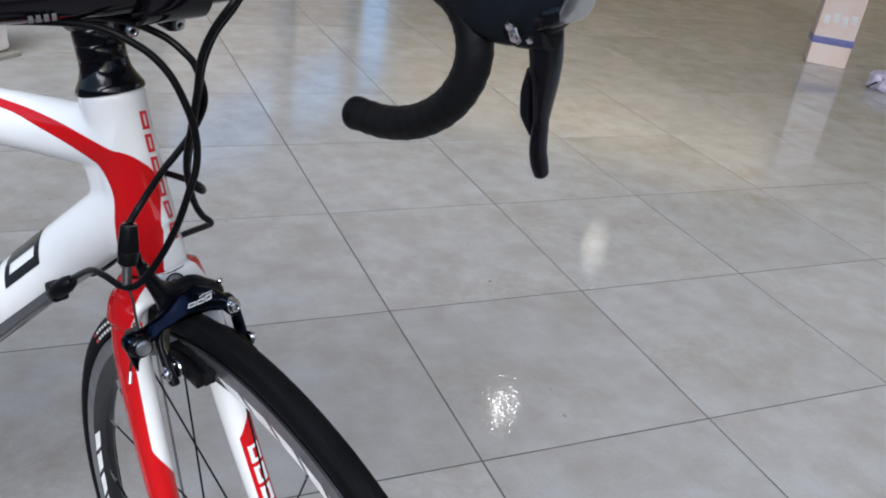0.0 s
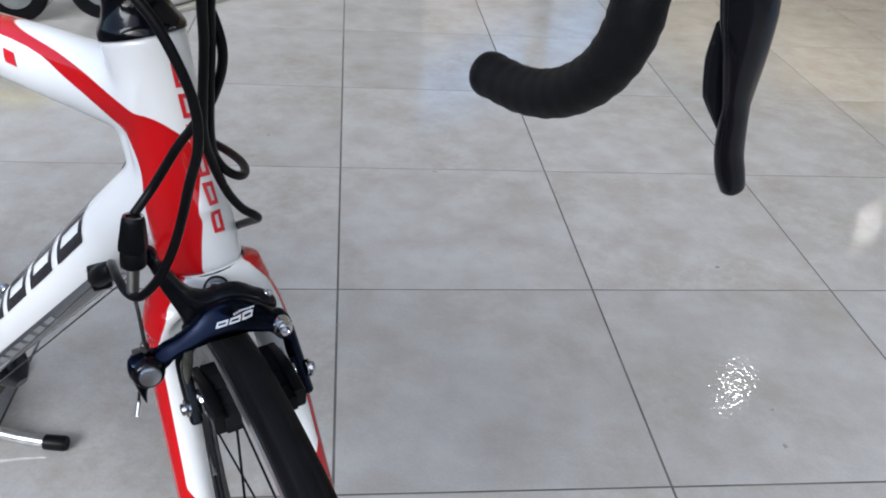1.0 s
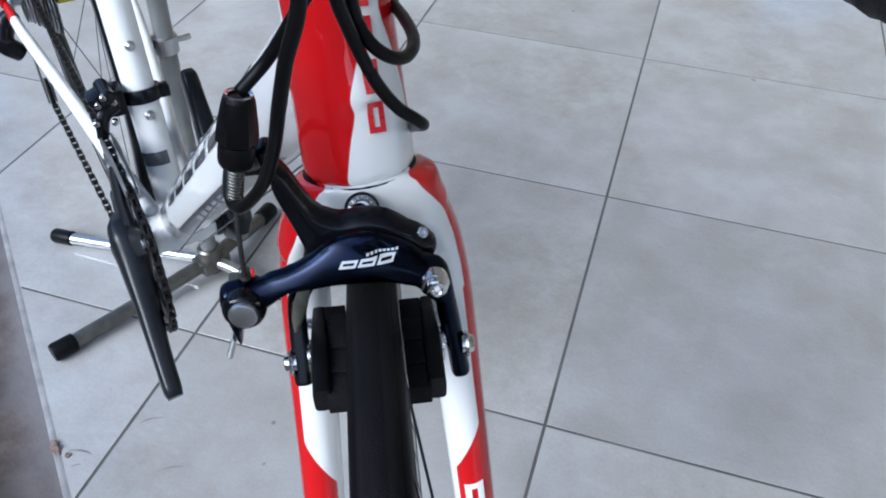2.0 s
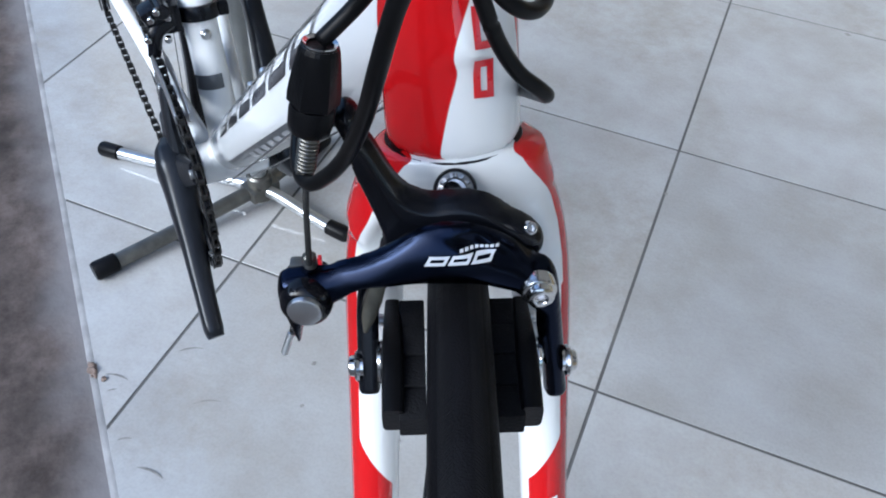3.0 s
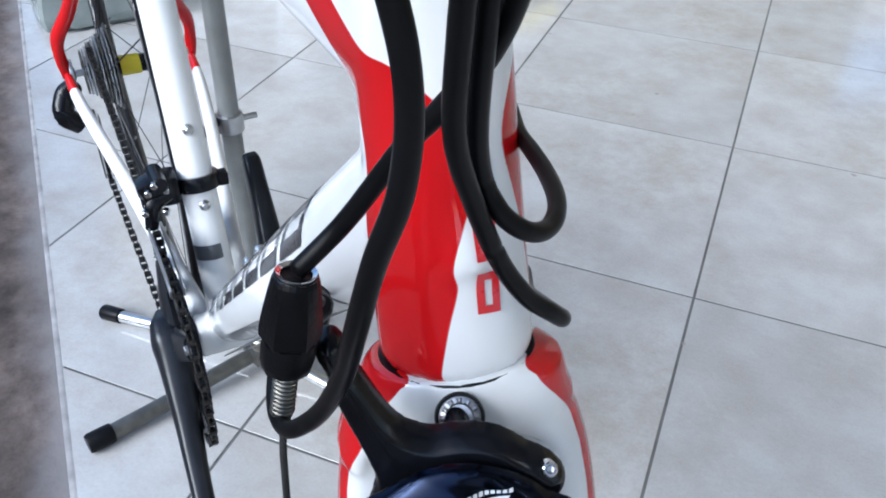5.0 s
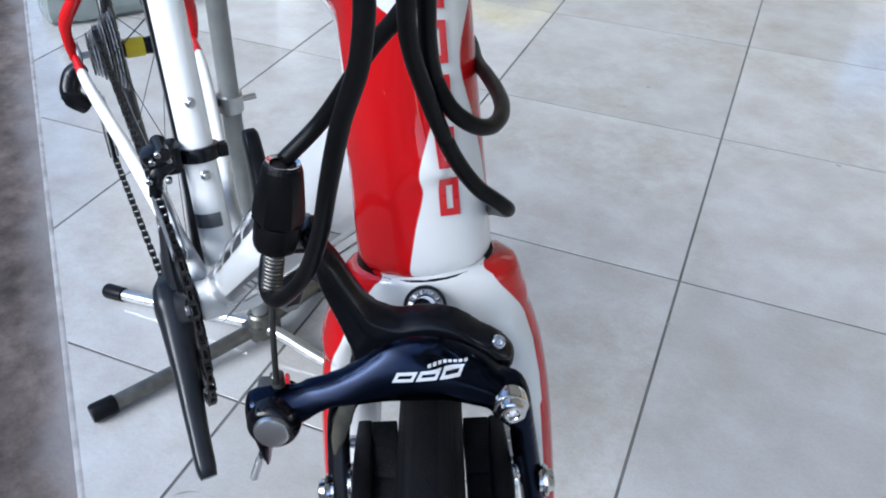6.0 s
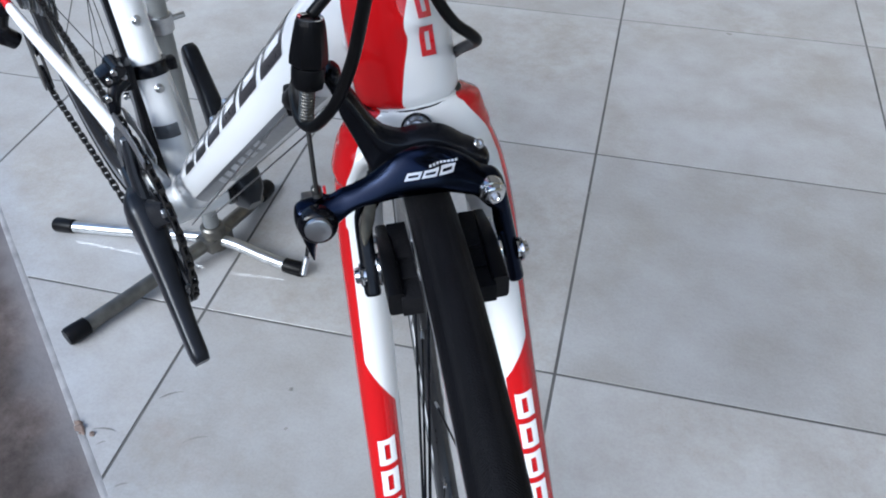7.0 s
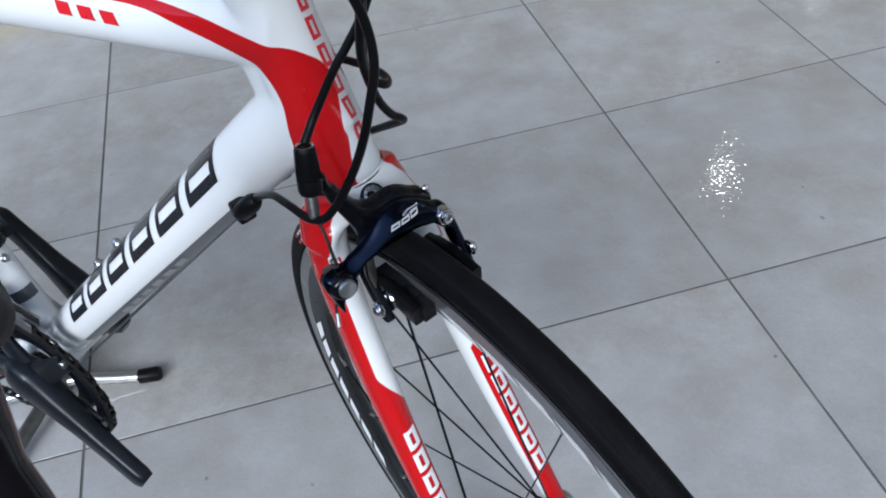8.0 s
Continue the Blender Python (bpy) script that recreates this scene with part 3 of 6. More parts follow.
skin = BVHTree.FromPolygons([v.co for v in frame_mesh.vertices], [p.vertices for p in frame_mesh.polygons])


def lay_marks(name, tree, quads, to3d, way, mat, parent, label, lift=0.0005, cells=6, per=1, move=None):
    """Lays each mark of a row as a part of its own; per: how many shapes make one mark."""
    for i in range(0, len(quads), per):
        b = decal(bmesh.new(), tree, quads[i:i + per], to3d, way, lift, cells)
        if b.faces:
            part(name, turned(b) if move else b, mat, parent, label, sharp=0)


def slanted_blocks(n, x0, width, gap, y0, height, slant, slot=0.0):
    """A row of leaning blocks, each open in the middle, as the plain form of a word mark."""
    out = []
    for i in range(n):
        a = x0 + i * (width + gap)
        if slot:
            t = min(width, height) * 0.34
            for lo, hi, l0, l1 in ((y0, y0 + height, a, a + t), (y0, y0 + height, a + width - t, a + width), (y0, y0 + t, a + t, a + width - t), (y0 + height - t, y0 + height, a + t, a + width - t)):
                out.append([(l0 + slant * (lo - y0), lo), (l1 + slant * (lo - y0), lo), (l1 + slant * (hi - y0), hi), (l0 + slant * (hi - y0), hi)])
        else:
            out.append([(a, y0), (a + width, y0), (a + width + slant * height, y0 + height), (a + slant * height, y0 + height)])
    return out


dt_way = (d1 - d0).normalized()
dt_nor = Vector((0, -dt_way.z, dt_way.y))
for side in (1, -1):
    along = lambda x, y: d0 + dt_way * x + dt_nor * y + Vector((0.1 * side, 0, 0))
    lay_marks("word_mark", skin, slanted_blocks(6, 0.112, 0.054, 0.0140, 0.0040, 0.0225, 0.6, 0.008), along, (-side, 0, 0), INK, bike_frame, "black slanted block of the word mark", per=4)
    bm = decal(bmesh.new(), skin, [[(0.08 + 0.07 * i, -0.0265), (0.15 + 0.07 * i, -0.0265), (0.15 + 0.07 * i, -0.0165), (0.08 + 0.07 * i, -0.0165)] for i in range(6)], along, (-side, 0, 0), 0.0003)
    bmesh.ops.remove_doubles(bm, verts=bm.verts, dist=0.0003)
    part("under_panel", bm, GREYINK, bike_frame, "grey panel along the underside", sharp=0)
    lay_marks("small_mark", skin, slanted_blocks(6, 0.20, 0.020, 0.010, -0.0240, 0.0045, 0.7), along, (-side, 0, 0), PALEINK, bike_frame, "small pale grey slanted block", 0.0008, 3)
    lay_marks("small_mark", skin, slanted_blocks(3, 0.396, 0.013, 0.008, 0.819, 0.008, -0.4), lambda x, y: (0.1 * side, x, y), (-side, 0, 0), RED, bike_frame, "small red block on the top tube", 0.0005, 3)
# head tube mark, read downwards on its front
fr_way = Vector((0, 1, 0)) - steer_up * steer_up.y
fr_way.normalize()
side_way = steer_up.cross(fr_way).normalized()
lay_marks("word_mark", skin, [[(y0, x0) for x0, y0 in q] for q in slanted_blocks(6, 0.0235, 0.0142, 0.0038, -0.0038, 0.0078, -0.12, 0.0018)], lambda x, y: HT_LOW + steer_up * y + side_way * x + fr_way * 0.08, -fr_way, RED, bike_frame, "red block of the head tube mark", per=4)
# black band on the seat tube
seat_dir = (seat_top - seat_low).normalized()
bm = bmesh.new()
lathe(bm, [(0.0175, 0.075), (0.0178, 0.076), (0.0178, 0.089), (0.0175, 0.090)], seat_low, seat_dir, 20, (0.966, 0.25, 0.07), 1.7)
part("seat_tube_label", bm, GREYINK, bike_frame, "small grey label on the seat tube")
# bottle bosses
for base, way, pts in ((seat_low, seat_dir, (0.130, 0.202)), (d0, dt_way, (0.215, 0.276))):
    for s in pts:
        nor = Vector((0, -way.z, way.y))
        if base is seat_low:
            nor = -nor
        o = base + way * s + nor * (0.0155 if base is seat_low else 0.0255)
        b = bmesh.new()
        rod(b, o, o + nor * 0.004, 0.0052, 14, chamfer=0.001)
        rod(b, o + nor * 0.004, o + nor * 0.0075, 0.0042, 14, 0.0034, 0.0008)
        part("bottle_bolt", b, SILVER, bike_frame, "small silver bolt")
# stays
for side in (1, -1):
    bm = bmesh.new()
    sweep(bm, curve_points([(0.022 * side, 0.105, 0.350), (0.033 * side, 0.03, 0.371), (0.052 * side, -0.09, 0.408), (0.069 * side + 0.003, -0.20, 0.445), (0.0745 * side + 0.003, -0.272, 0.456)], 6), [(0.011, 0.012), (0.0095, 0.011), (0.008, 0.010), (0.007, 0.008), (0.005, 0.008)], 16)
    me = mesh_of(bm, "chainstay")
    paint(me, lambda p: -p.y - 0.228)
    part("chainstay", me, WHITE, bike_frame, "white chainstay with a red end")
    bm = bmesh.new()
    sweep(bm, curve_points([(0.0745 * side + 0.003, -0.274, 0.455), (0.0765 * side + 0.003, -0.262, 0.503), (0.056 * side + 0.002, -0.232, 0.553), (0.036 * side, -0.16, 0.640), (0.023 * side, -0.06, 0.745), (0.014 * side, -0.012, 0.785)], 6), [(0.006, 0.009), (0.008, 0.0085), (0.0078, 0.008), (0.008, 0.008)], 14)
    me = mesh_of(bm, "seatstay")
    paint(me, lambda p: 0.60 - p.z)
    part("seatstay", me, WHITE, bike_frame, "seatstay, red towards the wheel")
    b = bmesh.new()
    plate(b, smooth_outline([(-0.295, 0.465), (-0.272, 0.472), (-0.26, 0.45), (-0.272, 0.438), (-0.293, 0.44)], 3), 0.0665 * side + 0.003, 0.0715 * side + 0.003, lambda x, y, d: (d, x, y), 0.0012)
    part("dropout", b, SILVER, bike_frame)

# headset
bm = bmesh.new()
lathe(bm, [(0.0180, -0.0018), (0.0266, -0.0018), (0.0270, -0.0012), (0.0267, -0.0006), (0.0180, -0.0006)], HT_LOW, steer_up, 40)
part("lower_race", bm, PLASTIC, bike_frame, "thin dark gap ring above the fork crown")
bm = bmesh.new()
lathe(bm, [(0.020, -0.001), (0.0254, -0.001), (0.0255, 0.0020), (0.0238, 0.0055), (0.0210, 0.0100), (0.0190, 0.0150), (0.0183, 0.019), (0.0182, 0.022), (0.016, 0.022)], HT_TOP, steer_up, 40)
part("headset_cover", bm, GLOSSBLACK, bike_frame, "black conical headset cover")
for z, h in ((0.0222, 0.0118), (0.0342, 0.0118)):
    bm = bmesh.new()
    lathe(bm, [(0.0145, z), (0.0178, z), (0.0180, z + 0.0003), (0.0180, z + h - 0.0003), (0.0178, z + h), (0.0145, z + h)], HT_TOP, steer_up, 36)
    part("spacer", bm, GLOSSBLACK, bike_frame, "glossy black carbon spacer")

# fork
bm = bmesh.new()


def blade_mid(z):
    """Middle of the fork at a height, sideways and forward."""
    k = (0.318 - z) / 0.324
    return -0.0035 - 0.0031 * k, -0.108 + 0.1286 * k - 0.014 * math.sin(math.pi * min(1, max(0, k)))


for side in (1, -1):
    pts = []
    for z, x in ((0.318, 0.026), (0.297, 0.0325), (0.265, 0.0365), (0.20, 0.0400), (0.13, 0.0435), (0.06, 0.047), (-0.004, 0.050)):
        mx, my = blade_mid(z)
        pts.append((x * side + mx, my, z))
    sweep(bm, curve_points(pts, 6), [(0.0125, 0.0175), (0.0128, 0.019), (0.0128, 0.0195), (0.0122, 0.0180), (0.0115, 0.0155), (0.0105, 0.0125), (0.008, 0.010)], 20, (1, 0, 0), power=2.2)
sweep(bm, curve_points([(-0.0395, -0.103, 0.300), (-0.032, -0.1055, 0.316), (-0.015, -0.107, 0.3245), (-0.002, -0.107, 0.3265), (0.011, -0.107, 0.3245), (0.028, -0.1055, 0.316), (0.0355, -0.103, 0.300)], 5), [(0.008, 0.0195), (0.0085, 0.0225), (0.009, 0.024), (0.0085, 0.0225), (0.008, 0.0195)], 22, (0, 1, 0))
sweep(bm, curve_points([(-0.0030, -0.1052, 0.3185), (-0.0028, -0.1062, 0.3235), (-0.0026, -0.1072, 0.3285), (-0.0019, -0.1081, 0.3325), (-0.0015, -0.1092, 0.3370), (-0.0014, -0.1097, 0.3387)], 4), [(0.0402, 0.0255), (0.0390, 0.0262), (0.0372, 0.0268), (0.0350, 0.0274), (0.0318, 0.0274), (0.0274, 0.0268)], 40, (1, 0, 0))
fork_mesh = fused(bm, "fork", 0.0015, 12)


def shoulder(z):
    """Half width of the crown's white front."""
    table = [(0.28, 0.0436), (0.293, 0.0425), (0.308, 0.0400), (0.318, 0.0370), (0.324, 0.0345), (0.330, 0.0310), (0.341, 0.0238), (0.346, 0.0180), (0.36, 0.008)]
    for (z0, w0), (z1, w1) in zip(table, table[1:]):
        if z <= z1:
            return w0 + (w1 - w0) * (z - z0) / (z1 - z0)
    return 0.012


def fork_red(p):
    """Red outer flanks, a white tongue down the front of each blade, red below its tip."""
    mx, my = blade_mid(p.z)
    across = abs(p.x - mx)
    cx = 0.0375 + (0.24 - p.z) * 0.052
    near = 0.0030 * ease(0.300, 0.322, p.z) if p.x > mx else 0.0
    flank = across - (cx + 0.0072 if p.z < 0.28 else shoulder(p.z) - near)
    off = across - cx
    tip = 0.186 + off * 1.6 + 30 * off * abs(off) - p.z
    red = max(flank, tip)
    inner = (cx - 0.0080) - across
    if p.z < 0.29:
        red = min(red, -inner)
    return red


paint(fork_mesh, fork_red)
fork_skin = BVHTree.FromPolygons([v.co for v in fork_mesh.vertices], [p.vertices for p in fork_mesh.polygons])
fork_mesh.materials.append(WHITE)
fork = part("fork", fork_mesh, WHITE, bike, "white fork with red flanks and tips")
for side in (1, -1):
    q = slanted_blocks(6, 0.0, 0.0165, 0.0038, -0.0050, 0.0100, 0.25, 0.0022)
    quads = [[(y, 0.152 - x) for x, y in w] for w in q] if side > 0 else [[(-y, 0.045 + x) for x, y in w] for w in q]
    lay_marks("word_mark", fork_skin, quads, lambda x, z: (side * (0.0415 + (0.17 - z) * 0.052) + blade_mid(z)[0] + x, 0.08, z), (0, -1, 0), WHITEINK, fork, "white slanted block on the blade", 0.0006, per=4, move=True)
fork_mesh.transform(TO)
nut_at, nut_way = Vector((-0.0012, -0.0770, 0.3388)), Vector((0, 0.72, 0.69)).normalized()
bm = bmesh.new()
lathe(bm, [(0.0070, -0.010), (0.0080, -0.008), (0.0080, 0.0008), (0.0076, 0.0016), (0.0068, 0.0016), (0.0067, 0.0)], nut_at, nut_way, 32)
part("crown_washer", turned(bm), PLASTIC, fork, "round black washer before the crown")
bm = bmesh.new()
lathe(bm, capped([(0.0066, -0.003), (0.0066, 0.0004), (0.0046, 0.0008), (0.0040, 0.0)]), nut_at, nut_way, 28)
nut_e = nut_way.cross(Vector((1, 0, 0))).normalized()
nut_ring = part("toothed_washer", turned(bm), SILVER, fork, "bright toothed washer")
for k in range(12):
    t = 2 * math.pi * k / 12
    q = nut_at + (Vector((1, 0, 0)) * math.cos(t) + nut_e * math.sin(t)) * 0.0054 + nut_way * 0.0009
    bm = box(bmesh.new(), q, (0.0014, 0.0014, 0.0016), 0.0002, Matrix.Rotation(t, 4, nut_way), 1)
    part("tooth", turned(bm), SILVER, nut_ring)


# ---- wheels ----
def wheel(name, centre, ax, forward, turn, label, spokes=20, drive=False):
    """A black deep-section road wheel: tyre, rim, hub and bladed spokes."""
    ax, forward = Vector(ax).normalized(), Vector(forward).normalized()
    hub_e = new(name)
    hub_e.parent = bike
    tagged(hub_e, label)
    c = Vector(centre)
    rc = R_OUT - R_TUBE
    bm = bmesh.new()
    prof = []
    for i in range(13):
        t = radians(-128 + 256 * i / 12)
        prof.append((rc + R_TUBE * math.cos(t), R_TUBE * math.sin(t)))
    lathe(bm, prof, c, ax, 128)
    tyre = part("tyre", bm, RUBBER, hub_e, "black slick road tyre", sharp=0)
    bm = bmesh.new()
    prof = []
    for i in range(7):
        t = radians(-42 + 84 * i / 6)
        prof.append((rc + (R_TUBE + 0.0005) * math.cos(t), (R_TUBE + 0.0005) * math.sin(t)))
    prof = [(prof[0][0] - 0.0006, prof[0][1])] + prof + [(prof[-1][0] - 0.0006, prof[-1][1])]
    e = ax.cross(forward).normalized()
    lathe(bm, prof, c, ax, 128, tuple(-e))
    me = mesh_of(bm, "tread")
    around, over = me.attributes.new("round", "FLOAT", "POINT"), me.attributes.new("across", "FLOAT", "POINT")
    around.data.foreach_set("value", [2 * math.pi * R_OUT * (k % 128) / 128 for k in range(len(me.vertices))])
    over.data.foreach_set("value", [prof[k // 128][1] for k in range(len(me.vertices))])
    part("tread", me, TREAD, tyre, "matt tread strip with fine slanting ribs")
    for s in (1, -1):
        for k in range(4):
            for j in range(6):
                bm = bmesh.new()
                t = turn + 1.93 + k * math.pi / 2 + j * 0.030
                d1, d2 = forward * math.cos(t) + e * math.sin(t), forward * math.cos(t + 0.020) + e * math.sin(t + 0.020)
                quad = []
                for d, r in ((d1, rc - 0.004), (d2, rc - 0.004), (d2, rc + 0.0045), (d1, rc + 0.0045)):
                    w = math.sqrt(R_TUBE ** 2 - (r - rc) ** 2) + 0.0005
                    quad.append(bm.verts.new(c + d * r + ax * (s * w)))
                bm.faces.new(quad)
                part("sidewall_mark", bm, RED if j == 5 else WHITEINK, tyre, "small printed bar", sharp=0)
    bm = bmesh.new()
    lathe(bm, [(0.3115, 0.0075), (0.3135, 0.0095), (0.3125, 0.0106), (0.2995, 0.0103), (0.2985, 0.0098), (0.290, 0.0085), (0.2845, 0.004), (0.2838, 0), (0.2845, -0.004), (0.290, -0.0085), (0.2985, -0.0098), (0.2995, -0.0103), (0.3125, -0.0106), (0.3135, -0.0095), (0.3115, -0.0075), (0.3115, 0.0075)], c, ax, 128)
    rim = part("rim", bm, RIMBLACK, hub_e, "black aluminium rim", sharp=40)
    for s in (1, -1):
        bm = bmesh.new()
        lathe(bm, [(0.2998, 0.0105 * s), (0.3122, 0.0108 * s)], c, ax, 128)
        part("brake_track", bm, TRACK, rim, "worn grey brake track", sharp=0)
        for k in range(3):
            bm = bmesh.new()
            t0 = turn + 2.57 + k * 2.0944
            for j in range(7):
                a, b = t0 + j * 0.115, t0 + j * 0.115 + 0.092
                lo, hi = 0.2895, 0.2990
                lean = 0.055
                vs = []
                for t, r in ((a, lo), (b, lo), (b + lean, hi), (a + lean, hi)):
                    d = forward * math.cos(t) + e * math.sin(t)
                    vs.append(bm.verts.new(c + d * r + ax * (s * (0.0086 + (r - 0.2885) * 0.14))))
                bm.faces.new(vs)
            part("rim_mark", bm, WHITEINK, rim, "white slanted bars on the rim", sharp=0)
    bm = bmesh.new()
    w = 0.034 if not drive else 0.030
    lathe(bm, capped([(0.008, -0.052), (0.011, -0.046), (0.011, -w - 0.006), (0.020, -w - 0.004), (0.020, -w), (0.012, -w + 0.006), (0.0095, 0), (0.012, w - 0.006), (0.020, w), (0.020, w + 0.004), (0.011, w + 0.006), (0.011, 0.046), (0.008, 0.052)]), c, ax, 24)
    part("hub", bm, ANODBLACK, hub_e, "black hub")
    if drive:
        bm = bmesh.new()
        lathe(bm, [(0.0122, -0.012), (0.0126, -0.012), (0.0126, 0.012), (0.0122, 0.012)], c, ax, 24)
        part("hub_label", bm, YELLOW, hub_e, "yellow label on the hub")
    for k in range(spokes):
        t = turn + 2 * math.pi * k / spokes
        s = 1 if k % 2 else -1
        lean = 0.55 * (1 if (k // 2) % 2 else -1) if drive or k % 4 < 2 else 0.0
        d, g = forward * math.cos(t) + e * math.sin(t), forward * math.cos(t + lean) + e * math.sin(t + lean)
        bm = bmesh.new()
        a, b = c + g * 0.0175 + ax * (s * (w + 0.002)), c + d * 0.2865 + ax * (s * 0.0012)
        sweep(bm, [a, a.lerp(b, 0.12), a.lerp(b, 0.5), a.lerp(b, 0.93), b], [(0.0009, 0.0009), (0.0005, 0.0010), (0.0005, 0.0010), (0.0009, 0.0009)], 8, ax)
        sp = part("spoke", bm, ANODBLACK, hub_e)
        bm = bmesh.new()
        rod(bm, b - (b - a).normalized() * 0.012, b, 0.0016, 8)
        part("nipple", bm, SILVER, sp)
    return hub_e


front = wheel("front_wheel", HUB.translation, HUB.to_3x3() @ Vector((1, 0, 0)), HUB.to_3x3() @ Vector((0, 1, 0)), 0.35, "black front wheel with white bars on the rim")
rear = wheel("rear_wheel", REAR, (1, 0, 0), (0, 1, 0), 0.2, "black rear wheel", 20, True)
bm = bmesh.new()
rod(bm, (-0.072, *REAR.yz), (0.072, *REAR.yz), 0.0045, 12)
rod(bm, (-0.074, *REAR.yz), (-0.066, *REAR.yz), 0.010, 18, chamfer=0.002)
rod(bm, (0.068, *REAR.yz), (0.076, *REAR.yz), 0.009, 18, chamfer=0.002)
part("skewer", bm, SILVER, rear, "steel quick-release skewer")
bm = bmesh.new()
rod(bm, HUB @ Vector((-0.060, 0, 0)), HUB @ Vector((0.060, 0, 0)), 0.0045, 12)
rod(bm, HUB @ Vector((-0.062, 0, 0)), HUB @ Vector((-0.053, 0, 0)), 0.010, 18, chamfer=0.002)
rod(bm, HUB @ Vector((0.053, 0, 0)), HUB @ Vector((0.062, 0, 0)), 0.010, 18, chamfer=0.002)
part("skewer", bm, SILVER, front, "steel quick-release skewer")


def sprocket(bm, centre, ax, radius, teeth, inner, thick):
    """A toothed ring."""
    ax = Vector(ax).normalized()
    e = ax.orthogonal().normalized()
    g = ax.cross(e)
    n = teeth * 4
    rings = []
    for z in (-thick / 2, thick / 2):
        outer, inn = [], []
        for j in range(n):
            t = 2 * math.pi * j / n
            r = radius + (0.0, 0.0028, 0.0032, 0.0004)[j % 4]
            d = e * math.cos(t) + g * math.sin(t)
            outer.append(bm.verts.new(Vector(centre) + d * r + ax * z))
            inn.append(bm.verts.new(Vector(centre) + d * inner + ax * z))
        rings.append((outer, inn))
    (o1, i1), (o2, i2) = rings
    for j in range(n):
        k = (j + 1) % n
        bm.faces.new((o1[j], o1[k], o2[k], o2[j]))
        bm.faces.new((i1[k], i1[j], i2[j], i2[k]))
        bm.faces.new((o1[k], o1[j], i1[j], i1[k]))
        bm.faces.new((o2[j], o2[k], i2[k], i2[j]))
    return bm


for k in range(10):
    bm = bmesh.new()
    teeth = 12 + int(k * 1.45)
    sprocket(bm, REAR + Vector((0.0545 - k * 0.0039, 0, 0)), (1, 0, 0), 0.00202 * teeth, teeth, 0.014, 0.0018)
    part("sprocket", bm, SILVER if k % 3 else STEELDARK, rear)

# ---- cranks and chain ----
crankset = new("crankset")
crankset.parent = bike
tagged(crankset, "black crankset with two chainrings")
pedal_r = Vector((0.0, 0.81, -0.586)).normalized()
for radius, teeth, x, label in ((0.1005, 50, 0.0475, "outer chainring"), (0.0685, 34, 0.0405, "inner chainring")):
    bm = bmesh.new()
    sprocket(bm, (x, *BB.yz), (1, 0, 0), radius, teeth, radius - 0.019, 0.0028)
    part("chainring", bm, ANODBLACK, crankset, "black " + label)
for k in range(5):
    t = math.atan2(pedal_r.z, pedal_r.y) + 2 * math.pi * k / 5
    d = Vector((0, math.cos(t), math.sin(t)))
    bm = bmesh.new()
    o = Vector((0.052, *BB.yz))
    sweep(bm, [o + d * 0.014, o + d * 0.05, o + d * 0.0885 + Vector((-0.003, 0, 0))], [(0.008, 0.0190), (0.0065, 0.0145), (0.0045, 0.0110)], 12, (1, 0, 0), power=2.6)
    part("spider_arm", bm, CRANK, crankset, "dark glossy spider arm")
    bm = bmesh.new()
    q = Vector((0.0525, *BB.yz)) + d * 0.0865
    rod(bm, q - Vector((0.006, 0, 0)), q + Vector((0.0015, 0, 0)), 0.0052, 14, chamfer=0.001)
    part("chainring_bolt", bm, SILVER, crankset, "silver chainring bolt")
for side, d in ((1, pedal_r), (-1, -pedal_r)):
    bm = bmesh.new()
    o = Vector((0.058 * side, *BB.yz))
    out = Vector((0.013 * side, 0, 0))
    pts = curve_points([o - d * 0.034, o - d * 0.018, o + d * 0.008, o + d * 0.06 + out * 0.35, o + d * 0.115 + out * 0.75, o + d * 0.160 + out, o + d * 0.173 + out], 5)
    sweep(bm, pts, [(0.007, 0.012), (0.0160, 0.0255), (0.0195, 0.0310), (0.0160, 0.0235), (0.0120, 0.0180), (0.0102, 0.0165), (0.0098, 0.0165), (0.0080, 0.0120)], 24, (1, 0, 0), power=3.6)
    arm = part("crank_arm", bm, CRANK, crankset, "black forged crank arm")
    bm = bmesh.new()
    q = o + d * 0.160 + out
    lathe(bm, [(0.0035, 0.0066), (0.0075, 0.0068), (0.0078, 0.0062)], q, (side, 0, 0), 20)
    lathe(bm, [(0, 0.001), (0.0068, 0.001), (0.0068, 0.0066)], q, (side, 0, 0), 20)
    part("pedal_hole", bm, STEELDARK, arm, "threaded pedal hole")
    bm = bmesh.new()
    lathe(bm, capped([(0.0145, 0.0), (0.0145, 0.0105), (0.0125, 0.012), (0.007, 0.012), (0.0065, 0.009)]), o, (side, 0, 0), 24)
    part("axle_cap", bm, SILVER, arm, "silver axle cap")
for side in (1, -1):
    bm = bmesh.new()
    lathe(bm, [(0.0185, 0.0335), (0.0215, 0.034), (0.0222, 0.036), (0.0222, 0.0415), (0.019, 0.043), (0.013, 0.043)], BB, (side, 0, 0), 28)
    part("bearing_cup", bm, ANODBLACK, crankset, "black bottom bracket cup")


